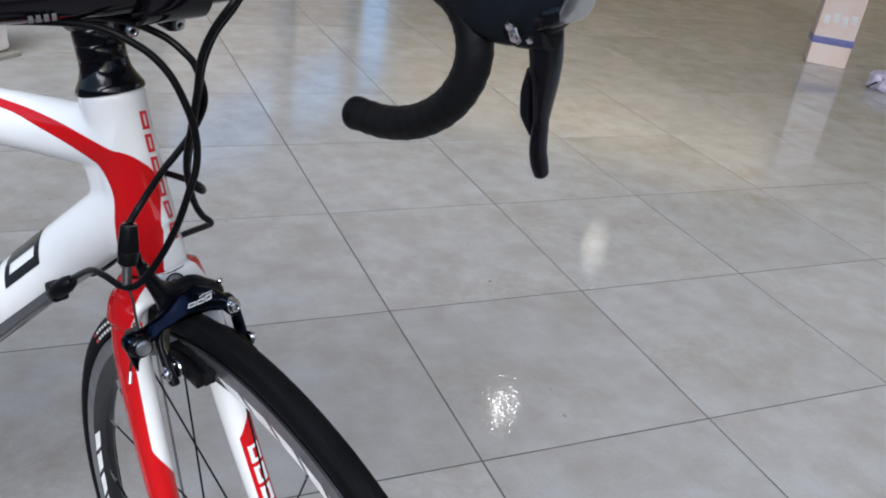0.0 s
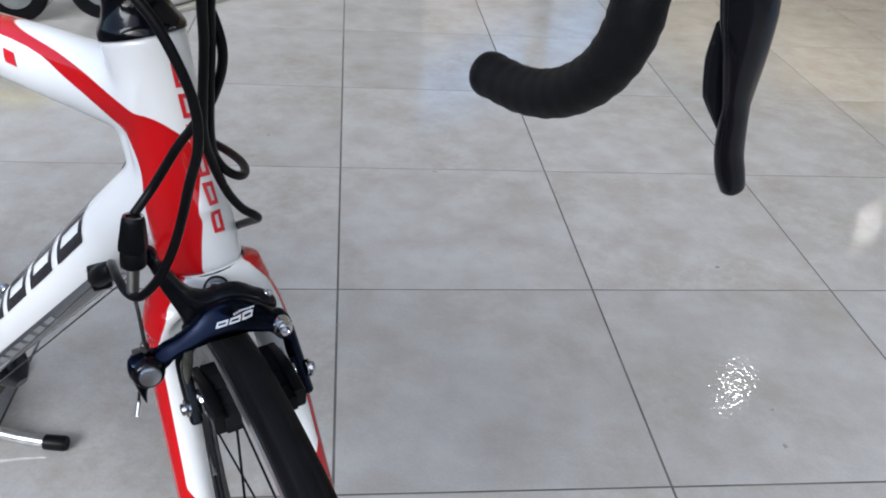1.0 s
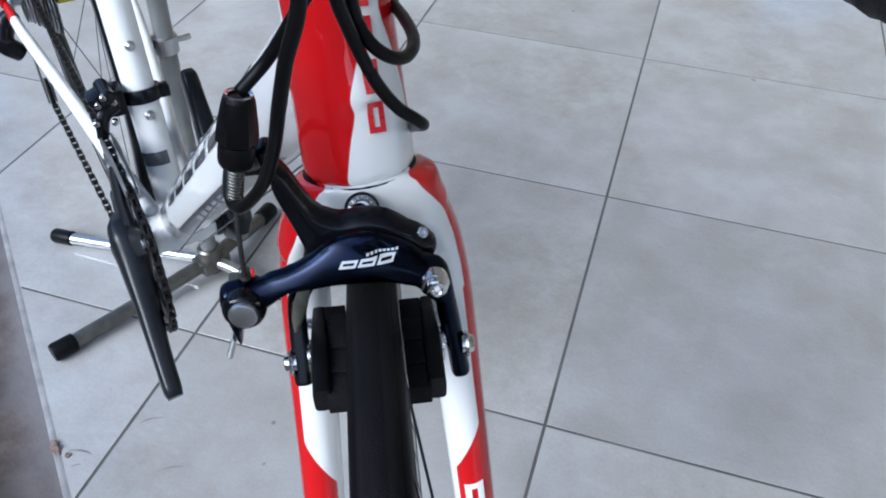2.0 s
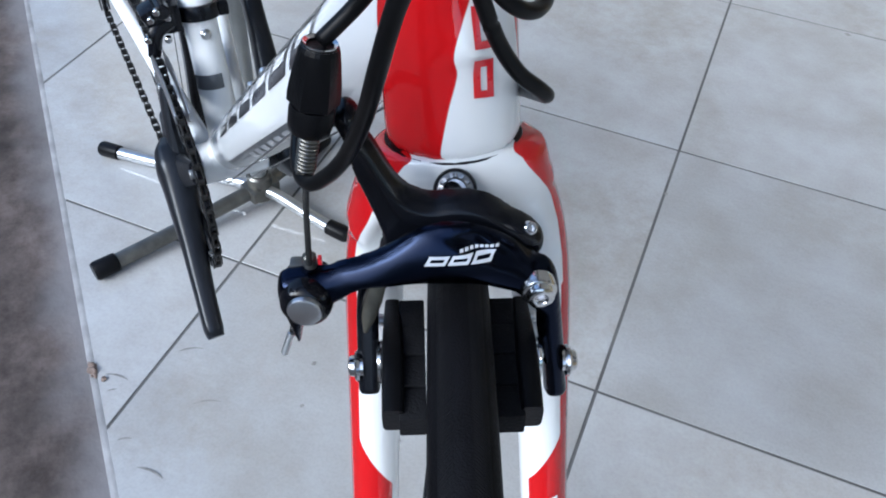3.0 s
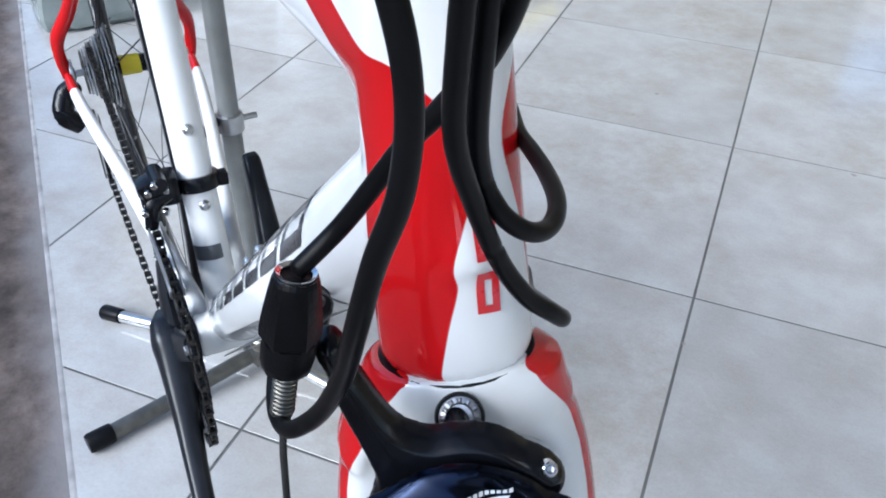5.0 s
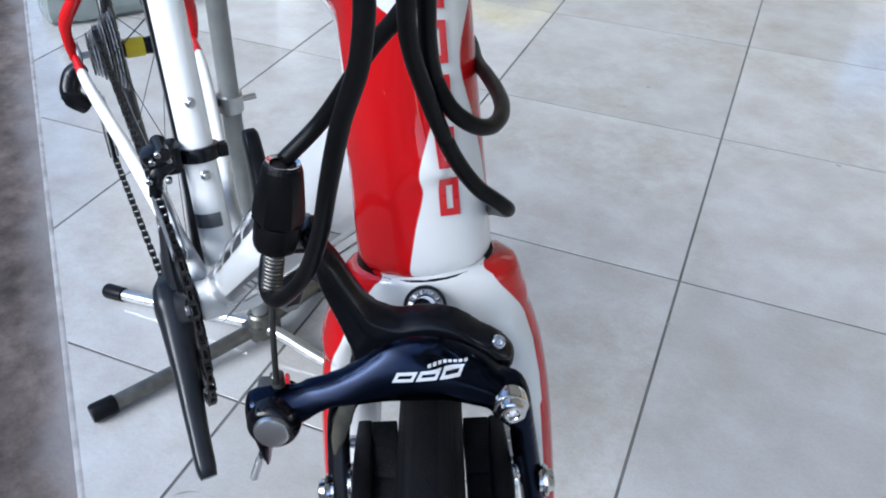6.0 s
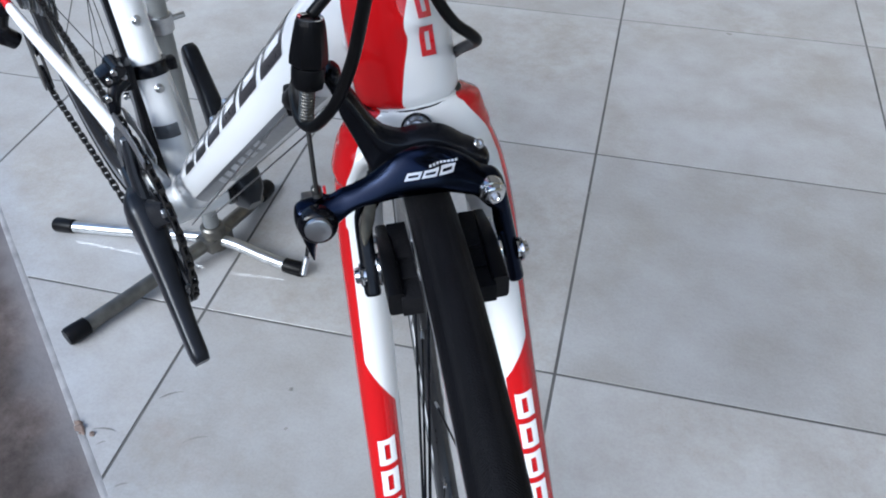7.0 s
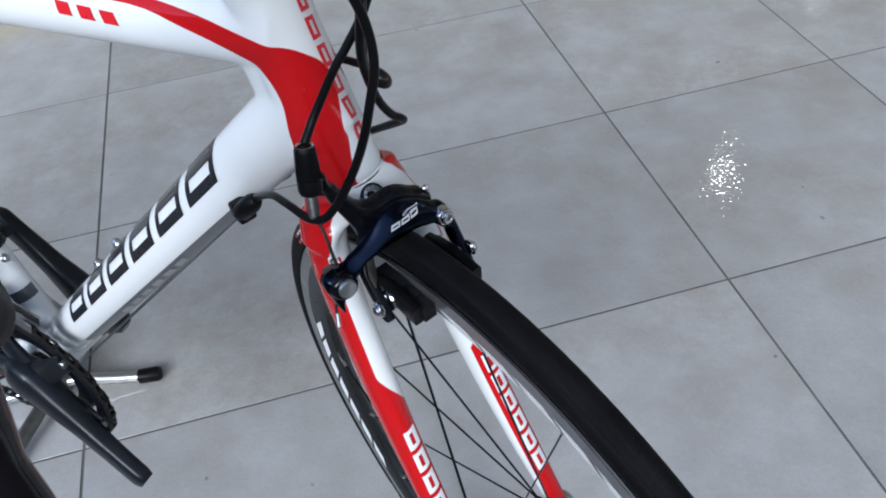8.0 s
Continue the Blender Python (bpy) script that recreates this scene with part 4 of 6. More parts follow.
def chain_run(bm, a, b, side=Vector((1, 0, 0)), pitch=0.0127):
    a, b = Vector(a), Vector(b)
    d = (b - a).normalized()
    n = int((b - a).length / pitch)
    nor = side.cross(d)
    for i in range(n):
        p = a + d * (pitch * (i + 0.5))
        w = 0.0033 if i % 2 else 0.0022
        for s in (-1, 1):
            o = p + side * (s * w)
            ring = []
            for x, h in ((-0.0085, 0.001), (-0.0062, 0.0040), (-0.001, 0.0030), (0.001, 0.0030), (0.0062, 0.0040), (0.0085, 0.001), (0.0085, -0.001), (0.0062, -0.0040), (0.001, -0.0030), (-0.001, -0.0030), (-0.0062, -0.0040), (-0.0085, -0.001)):
                ring.append((o + d * x + nor * h))
            lo = [bm.verts.new(q - side * 0.0005) for q in ring]
            hi = [bm.verts.new(q + side * 0.0005) for q in ring]
            bm.faces.new(lo[::-1])
            bm.faces.new(hi)
            for j in range(12):
                k = (j + 1) % 12
                bm.faces.new((lo[j], lo[k], hi[k], hi[j]))
        rod(bm, p - d * 0.00635 - side * 0.0026, p - d * 0.00635 + side * 0.0026, 0.0036, 8)
    return bm


RD = REAR + Vector((0.060, -0.008, -0.066))
bm = bmesh.new()
chain_run(bm, Vector((0.046, BB.y - 0.012, BB.z + 0.101)), REAR + Vector((0.044, 0.004, 0.036)))
chain_run(bm, Vector((0.046, BB.y - 0.008, BB.z - 0.101)), RD + Vector((-0.003, 0.012, -0.075)))
for k in range(12):
    t0, t1 = radians(96 - 16 * k), radians(96 - 16 * (k + 1))
    o = Vector((0.0475, *BB.yz))
    chain_run(bm, o + Vector((0, math.cos(t0), math.sin(t0))) * 0.1025, o + Vector((0, math.cos(t1), math.sin(t1))) * 0.1025, pitch=0.0142)
tagged(part("chain", bm, CHAIN, crankset, "oily steel chain"), kind="stuff")

# front derailleur
fdr = new("front_derailleur")
fdr.parent = bike
tagged(fdr, "black front derailleur clamped to the seat tube")
clamp_at = seat_low + seat_dir * 0.150
bm = bmesh.new()
lathe(bm, [(0.0166, -0.007), (0.0205, -0.007), (0.0212, -0.005), (0.0212, 0.005), (0.0205, 0.007), (0.0166, 0.007)], clamp_at, seat_dir, 30)
box(bm, clamp_at + Vector((-0.023, 0.004, 0)), (0.010, 0.012, 0.013), 0.002)
part("clamp_band", bm, ANODBLACK, fdr, "black clamp band")
bm = bmesh.new()
box(bm, clamp_at + Vector((0.027, 0.006, 0.004)), (0.018, 0.024, 0.030), 0.005)
box(bm, clamp_at + Vector((0.044, 0.012, 0.012)), (0.020, 0.022, 0.018), 0.005, pose(0, 0, 0, 0, 20, 0))
rod(bm, clamp_at + Vector((0.036, -0.004, 0.018)), clamp_at + Vector((0.036, 0.030, 0.020)), 0.0075, 16, chamfer=0.0015)
part("linkage", bm, ANODBLACK, fdr, "black linkage body")
bm = bmesh.new()
sweep(bm, curve_points([clamp_at + Vector((0.030, 0.014, 0.002)), clamp_at + Vector((0.044, 0.020, -0.004)), clamp_at + Vector((0.050, 0.022, -0.026))], 5), [(0.007, 0.009), (0.006, 0.008), (0.005, 0.006)], 12)
part("swing_arm", bm, ANODBLACK, fdr, "black swing arm")
for dx in (0.041, 0.053):
    bm = bmesh.new()
    pts = []
    for k in range(13):
        t = radians(62 + 44 * k / 12)
        pts.append((math.cos(t), math.sin(t)))
    outline = [(BB.y + c * 0.108, BB.z + s * 0.108) for c, s in pts] + [(BB.y + c * 0.124, BB.z + s * 0.124) for c, s in pts[::-1]]
    plate(bm, outline, dx - 0.0008, dx + 0.0008, lambda x, y, d: (d, x, y), 0.0003, 1)
    part("cage_plate", bm, SILVER, fdr, "bright cage plate")
for q in ((0.030, 0.018, 0.010), (0.034, 0.022, -0.010), (0.046, 0.024, 0.014), (0.052, 0.026, -0.004), (0.040, 0.026, 0.022)):
    bm = bmesh.new()
    rod(bm, clamp_at + Vector(q), clamp_at + Vector(q) + Vector((0.002, 0.006, 0)), 0.0032, 12, chamfer=0.0006)
    part("screw", bm, CHROME, fdr, "small bright screw")

# rear derailleur
rdr = new("rear_derailleur")
rdr.parent = bike
tagged(rdr, "black rear derailleur under the dropout")
bm = bmesh.new()
sweep(bm, curve_points([REAR + Vector((0.070, -0.006, -0.018)), REAR + Vector((0.082, -0.012, -0.032)), RD + Vector((0.030, 0.006, 0.014)), RD + Vector((0.014, 0.004, -0.006))], 5), [(0.010, 0.011), (0.013, 0.014), (0.013, 0.014), (0.011, 0.012)], 14)
part("body", bm, ANODBLACK, rdr, "black parallelogram body")
for k, z in ((0, -0.012), (1, -0.068)):
    bm = bmesh.new()
    sprocket(bm, RD + Vector((-0.004, 0.002 + 0.012 * k, z)), (1, 0, 0), 0.0185, 11, 0.005, 0.004)
    part("jockey_wheel", bm, PLASTIC, rdr, "black plastic jockey wheel")
for dx in (-0.009, 0.001):
    bm = bmesh.new()
    o = RD + Vector((dx, 0.008, -0.04))
    plate(bm, smooth_outline([(-0.016, 0.034), (-0.002, 0.040), (0.010, 0.024), (0.014, -0.020), (0.012, -0.040), (-0.002, -0.044), (-0.012, -0.030)], 3), -0.0008, 0.0008, lambda x, y, d: o + Vector((d, x, y)), 0.0003, 1)
    part("cage_plate", bm, STEELDARK, rdr, "dark cage plate")

# ---- front brake ----
brake = new("front_brake")
brake.parent = bike
tagged(brake, "dark blue-black dual-pivot rim brake on the fork crown")


def leaning(d):
    """Places (x, z) of the calliper's outline on its leaning front; the shoulder over the bolt lies further back."""
    def place(x, z, depth):
        back = 0.007 * min(1, max(0, (-x - 0.008) / 0.026)) * min(1, max(0, (z - 0.322) / 0.014))
        return Vector((x + 0.002, depth - back - (z - 0.34) * 0.20, z))
    return place


FRONT_RIM = [(0.0489, 0.3312), (0.0437, 0.3306), (0.0379, 0.3330), (0.0299, 0.3352), (0.0219, 0.3389), (0.0128, 0.3447), (0.0051, 0.3473), (-0.0039, 0.3477), (-0.0119, 0.3450), (-0.0238, 0.3371), (-0.0300, 0.3315), (-0.0345, 0.3300), (-0.0373, 0.3270), (-0.0385, 0.3235),
             (-0.0394, 0.3175), (-0.0420, 0.2993), (-0.0444, 0.2795), (-0.0449, 0.2724), (-0.0374, 0.2715), (-0.0362, 0.2756), (-0.0349, 0.2860), (-0.0318, 0.3033), (-0.0312, 0.3126), (-0.0283, 0.3150), (-0.0232, 0.3213), (-0.0151, 0.3241), (-0.0096, 0.3263), (0.0120, 0.3273),
             (0.0223, 0.3260), (0.0311, 0.3258), (0.0341, 0.3238), (0.0387, 0.3201), (0.0419, 0.3179), (0.0468, 0.3128), (0.0518, 0.3094), (0.0544, 0.2998), (0.0571, 0.3076), (0.0589, 0.3155), (0.0603, 0.3214), (0.0590, 0.3287), (0.0547, 0.3305)]
front_outline = smooth_outline(FRONT_RIM, 3)
arm_x = np.linspace(-0.05, 0.07, 241)
blur = np.hanning(31) / np.hanning(31).sum()
upper_z = np.convolve(np.pad(np.interp(arm_x, *zip(*sorted(FRONT_RIM[:11]))), 15, mode="edge"), blur, "valid")
lower_z = np.convolve(np.pad(np.interp(arm_x, *zip(*sorted(FRONT_RIM[24:33]))), 15, mode="edge"), blur, "valid")


def arm_relief(x, z):
    """How far the arm's polished front stands out: a ridge low on the arm, a broad slope above it, rounded limbs."""
    d = max(0.0, polygon_distance(x, z, front_outline))
    pillow = 0.0045 * math.sqrt(1 - (1 - min(1.0, d / 0.0042)) ** 2)
    lo, hi = np.interp(x, arm_x, lower_z), np.interp(x, arm_x, upper_z)
    t = min(1.0, max(0.0, (z - lo) / (hi - lo)))
    bar = math.sin(min(1.0, 0.3 + t / 0.40) * math.pi / 2) if t < 0.28 else 1 - 0.60 * ((t - 0.28) / 0.72) ** 1.2 - 0.40 * ((t - 0.28) / 0.72) ** 5
    bar *= 0.0048 + 0.0010 * (1 - ease(0.0, 0.03, abs(x - 0.006)))
    k = ease(-0.026, -0.008, x) * (1 - ease(0.036, 0.048, x))
    return pillow * (1 - k) + bar * k


bm = bmesh.new()
plate(bm, front_outline, -0.0515, -0.0475, leaning(0), 0.0008, 2)
me = fused(bm, "front_arm", 0.0005, 9)
for v in me.vertices:
    x, z = v.co.x - 0.002, v.co.z
    depth = v.co.y - leaning(0)(x, z, 0).y
    if depth > -0.0500:
        v.co.y += arm_relief(x, z) * min(1.0, (depth + 0.0500) / 0.0020)
smoothed(me, 14)
me.transform(TO)
main = part("front_arm", me, CALIPER, brake, "blue-black polished front arm")


def rear_place(x, z, d):
    return Vector((x + 0.002, d - (z - 0.34) * 0.20 + max(0, 0.328 - z) * 0.40, z))


rear_outline = smooth_outline([(0.0337, 0.3700), (0.0375, 0.3800), (0.0330, 0.3850), (0.0290, 0.3820), (0.0284, 0.3761), (0.0247, 0.3706), (0.0190, 0.3595), (0.0145, 0.3535), (0.0093, 0.3506), (0.0047, 0.3496), (0.0000, 0.3502), (-0.0045, 0.3503), (-0.0097, 0.3496), (-0.0159, 0.3472), (-0.0225, 0.3424), (-0.0292, 0.3383), (-0.0343, 0.3316),
                               (-0.0300, 0.3250), (-0.0180, 0.3290), (0.0000, 0.3320), (0.0120, 0.3290), (0.0192, 0.3198), (0.0234, 0.3148), (0.0254, 0.3081), (0.0259, 0.3012), (0.0261, 0.2845), (0.0265, 0.2812), (0.0334, 0.2812), (0.0341, 0.2846), (0.0340, 0.3005), (0.0337, 0.3083), (0.0325, 0.3150), (0.0265, 0.3240), (0.0229, 0.3326), (0.0245, 0.3400), (0.0276, 0.3490), (0.0320, 0.3610)], 3)
raised = smooth_outline([(0.0350, 0.3850), (0.0290, 0.3830), (0.0300, 0.3770), (0.0265, 0.3720), (0.0200, 0.3610), (0.0150, 0.3590), (0.0050, 0.3560), (-0.0050, 0.3560), (-0.0170, 0.3520), (-0.0300, 0.3420), (-0.0360, 0.3330), (-0.0240, 0.3330), (-0.0100, 0.3390), (-0.0002, 0.3420), (0.0086, 0.3412), (0.0147, 0.3430), (0.0186, 0.3466), (0.0222, 0.3537), (0.0270, 0.3635), (0.0318, 0.3733)], 3)
bm = bmesh.new()
plate(bm, rear_outline, -0.0645, -0.0605, rear_place, 0.0008, 2)
me = fused(bm, "rear_arm", 0.0005, 7)
for v in me.vertices:
    x, z = v.co.x - 0.002, v.co.z
    depth = v.co.y - rear_place(x, z, 0).y
    if depth > -0.0630:
        d = max(0.0, polygon_distance(x, z, rear_outline))
        out = 0.0032 * math.sqrt(1 - (1 - min(1.0, d / 0.0026)) ** 2)
        if z > 0.328:
            out += 0.0024 * ease(-0.0004, 0.0012, polygon_distance(x, z, raised)) * ease(0.0, 0.0035, d)
        v.co.y += out * min(1.0, (depth + 0.0630) / 0.0020)
smoothed(me, 4)
me.transform(TO)
part("rear_arm", me, ANODBLACK, brake, "black rear arm with the cable stop")
bm = bmesh.new()
rod(bm, (0.000, -0.092, 0.336), (0.000, -0.058, 0.338), 0.0045, 18, chamfer=0.001)
part("pivot_bolt", turned(bm), ANODBLACK, brake, "black pivot bolt")


def bolt_head(name, at, way, r, h, mat, label, socket=0.0, parent=brake, sides=6):
    bm = bmesh.new()
    at, way = Vector(at), Vector(way).normalized()
    prof = [(r, -h * 1.5), (r, h * 0.45), (r * 0.93, h * 0.8), (r * 0.75, h)]
    if socket:
        prof += [(socket * 1.12, h), (socket, h * 0.9)]
        lathe(bm, [(0, -h * 1.5)] + prof, at, way, 30)
        lathe(bm, [(socket * 1.02, h * 0.92), (socket, h * 0.1), (0, h * 0.1)], at, way, sides)
    else:
        lathe(bm, [(0, -h * 1.5)] + prof + [(0, h * 1.04)], at, way, 30)
    return part(name, turned(bm), mat, parent, label)


bm = bmesh.new()
lathe(bm, capped([(0.0094, -0.012), (0.0096, -0.002), (0.0094, 0.001), (0.0087, 0.0033), (0.0076, 0.0047), (0.0062, 0.0052)]), (0.0519, -0.0412, 0.3212), (0.05, 1, 0.12), 40)
part("cable_boss", turned(bm), GLOSSBLACK, brake, "round black boss at the cable end")
bolt_head("cable_knob", (0.0519, -0.0362, 0.3222), (0.05, 1, 0.12), 0.0062, 0.0020, SILVER, "round satin silver knob")
bolt_head("arm_bolt", (-0.0292, -0.0392, 0.3244), (-0.06, 1, 0.06), 0.0050, 0.0030, CHROME, "large bright socket bolt", 0.0022)
bolt_head("bolt_collar", (-0.0289, -0.0412, 0.3240), (-0.06, 1, 0.06), 0.0064, 0.0022, CHROME, "round steel collar under the large bolt")
bolt_head("stop_screw", (-0.0255, -0.0520, 0.3437), (-0.1, 0.75, 0.65), 0.0024, 0.0018, CHROME, "small chromed screw", 0.0012)
bm = bmesh.new()
rod(bm, (0.0600, -0.0440, 0.3000), (0.0634, -0.0400, 0.2920), 0.0014, 12, chamfer=0.0005)
part("cable_crimp", turned(bm), SILVER, brake, "silver crimped cable end")
bm = bmesh.new()
rod(bm, (0.0500, -0.0490, 0.3300), (0.0500, -0.0492, 0.3365), 0.0024, 14, chamfer=0.0008)
box(bm, (0.0540, -0.0510, 0.3290), (0.0070, 0.0050, 0.0045), 0.0012)
part("cable_clamp", turned(bm), STEELDARK, brake, "bright cable clamp nut")
bm = bmesh.new()
box(bm, (0.0463, -0.0478, 0.3348), (0.0014, 0.002, 0.0034), 0.0004)
part("red_tab", turned(bm), RED, brake, "tiny red tab")
for s, x0 in ((1, 0.0), (-1, -0.0035)):
    bm = bmesh.new()
    sweep(bm, curve_points([(s * 0.0232 + x0 * 0.8, -0.060, 0.2915), (s * 0.0228 + x0 * 0.8, -0.034, 0.2955), (s * 0.0226 + x0 * 0.8, -0.0092, 0.2935)], 8), [(0.0030, 0.0058), (0.0036, 0.0072), (0.0040, 0.0077), (0.0041, 0.0077), (0.0040, 0.0074)], 20, (0, 0, 1), power=5.0)
    shoe = part("pad_holder", turned(bm), PLASTIC, brake, "black pad holder")
    bm = bmesh.new()
    for k in range(4):
        y0 = -0.0585 + k * 0.0132
        box(bm, (s * 0.0158 + x0 * 0.7, y0 + 0.0062, 0.2940 + 0.0008 * math.sin(k * 1.6)), (0.0095, 0.0128, 0.0105), 0.0007)
    part("pad_rubber", turned(bm), PADRUB, shoe, "black ribbed rubber block")
    bolt_head("pad_bolt", (0.0372 if s > 0 else -0.0428, -0.0350, 0.2905), (s, 0, 0), 0.0040, 0.0022, CHROME, "chromed pad bolt", 0.0020)
    bm = bmesh.new()
    lathe(bm, capped([(0.0058, -0.0010), (0.0060, 0.0), (0.0052, 0.0008)]), (0.0362 if s > 0 else -0.0420, -0.0350, 0.2905), (s, 0, 0), 14)
    part("bolt_washer", turned(bm), CHROME, brake, "bright toothed washer")
    bm = bmesh.new()
    rod(bm, (s * 0.033 + x0, -0.0395, 0.2920), (s * 0.025 + x0, -0.0395, 0.2935), 0.0040, 18)
    lathe(bm, capped([(0.0068, -0.0005), (0.0078, 0.0), (0.0080, 0.0010), (0.0074, 0.0021)]), (s * 0.0263 + x0 * 0.8, -0.0350, 0.2925), (s, 0, 0), 28)
    part("pad_washer", turned(bm), CHROME, brake, "bright pad washers")
    bolt_head("pad_screw", (s * 0.0272 + x0 * 0.5, -0.0515, 0.2965), (s, 0.1, 0.3), 0.0024, 0.0022, SILVER, "tiny silver screw")

bm = bmesh.new()
sweep(bm, curve_points([rear_place(x, z, -0.0538) for x, z in ((0.0245, 0.3225), (0.0270, 0.3165), (0.0290, 0.3110), (0.0304, 0.3060))], 6), [(0.0026, 0.0006), (0.0032, 0.0006), (0.0026, 0.0006), (0.0006, 0.0005)], 12, (0, 1, 0.3), power=3.0)
part("return_spring", turned(bm), BRONZE, brake, "dull bronze-grey leaf of the return spring")

# barrel adjuster and cable stop
adj_lo, adj_hi = Vector((0.0455, -0.0612, 0.3812)), Vector((0.0391, -0.0655, 0.4122))
adj_way = (adj_hi - adj_lo).normalized()
bm = bmesh.new()
lathe(bm, capped([(0.0058, -0.0012), (0.0068, -0.0004), (0.0073, 0.0020), (0.0074, 0.0075), (0.0072, 0.0086)]), adj_lo, adj_way, 10)
part("adjuster_collar", turned(bm), PLASTIC, brake, "black collar of the barrel adjuster", sharp=40)
bm = bmesh.new()
adj_e = adj_way.orthogonal().normalized()
adj_g = adj_way.cross(adj_e)
rings = []
for r, a, flat in ((0.0070, 0.0086, 1), (0.0082, 0.0094, 1), (0.0083, 0.0125, 1), (0.0079, 0.0165, 0.75), (0.0069, 0.0235, 0.25), (0.0063, 0.0270, 0), (0.0056, 0.0290, 0), (0.0048, 0.0290, 0), (0.0042, 0.0280, 0)):
    ring = []
    for k in range(24):
        t = 2 * math.pi * k / 24
        side_r = math.cos(math.pi / 6) / math.cos(t % (math.pi / 3) - math.pi / 6)
        q = r * (1 + flat * (side_r - 1))
        t += 0.35
        ring.append(bm.verts.new(adj_lo + adj_way * a + (adj_e * math.cos(t) + adj_g * math.sin(t)) * q))
    rings.append(ring)
for r1, r2 in zip(rings, rings[1:]):
    for k in range(24):
        bm.faces.new((r1[k], r1[(k + 1) % 24], r2[(k + 1) % 24], r2[k]))
bm.faces.new(rings[-1])
part("barrel_adjuster", turned(bm), PLASTIC, brake, "faceted black barrel adjuster", sharp=9)
bm = bmesh.new()
lathe(bm, [(0.0042, 0.0288), (0.0050, 0.0292), (0.0054, 0.0295), (0.0054, 0.0287), (0.0058, 0.0285)], adj_lo, adj_way, 28)
part("adjuster_ring", turned(bm), CHROME, brake, "bright ferrule ring")
bm = bmesh.new()
pts = []
for k in range(111):
    t = k / 10 * 2 * math.pi
    e_, g_ = adj_way.orthogonal().normalized(), adj_way.cross(adj_way.orthogonal().normalized())
    pts.append(adj_lo - adj_way * (0.0005 + 0.0155 * k / 110) + (e_ * math.cos(t) + g_ * math.sin(t)) * 0.0031)
sweep(bm, pts, 0.0005, 6, adj_way)
rod(bm, adj_lo - adj_way * 0.0, adj_lo - adj_way * 0.0172, 0.0030, 14)
part("adjuster_thread", turned(bm), STEELDARK, brake, "silver threaded stem")
bm = bmesh.new()
sweep(bm, [adj_lo - adj_way * 0.015, Vector((0.0490, -0.052, 0.356)), Vector((0.0500, -0.0465, 0.334))], 0.0011, 8)
sweep(bm, [Vector((0.0500, -0.046, 0.322)), Vector((0.0585, -0.0455, 0.306)), Vector((0.0620, -0.0430, 0.293))], 0.0009, 8)
part("brake_wire", turned(bm), WIREDARK, brake, "dark twisted brake wire")
# plain marks on the front arm
arm_mesh = main.data
arm_skin = BVHTree.FromPolygons([v.co for v in arm_mesh.vertices], [p.vertices for p in arm_mesh.polygons])
ay = TO.to_3x3() @ Vector((0, -0.98, -0.196)).normalized()
lay_marks("large_mark", arm_skin, slanted_blocks(3, -0.0088, 0.0069, 0.0010, 0.3366, 0.0034, 0.55, 0.0012), lambda x, z: st(0.002 - x, 0.03, z + 0.0146), ay, SILVERINK, brake, "silver slanted block", 0.0002, 5, 4)
lay_marks("small_mark", arm_skin, slanted_blocks(8, 0.0032, 0.00125, 0.0005, 0.3408, 0.0010, 0.05), lambda x, z: st(0.002 - x, 0.03, z + 0.0146), ay, SILVERINK, brake, "small silver block", 0.0002, 2)


# ---- bars, stem, levers ----
bar_c = Vector((0.0, -0.066, 0.575))
cockpit = new("handlebar")
cockpit.parent = bike
tagged(cockpit, "black drop handlebar with wrapped tape")


def bar_line(s):
    """One half of the bar, from its middle to the end of the drop."""
    k = 1.057 if s > 0 else 1.0
    return curve_points([(x * k, y, z) for x, y, z in [(0, *bar_c.yz), (s * 0.06, *bar_c.yz), (s * 0.15, -0.066, 0.578), (s * 0.192, -0.052, 0.577), (s * 0.207, -0.020, 0.572), (s * 0.2085, 0.012, 0.560), (s * 0.209, 0.0290, 0.536), (s * 0.209, 0.0285, 0.507), (s * 0.209, 0.0105, 0.4755), (s * 0.209, -0.0215, 0.4505), (s * 0.2095, -0.060, 0.4360), (s * 0.210, -0.101, 0.4310)]], 7)


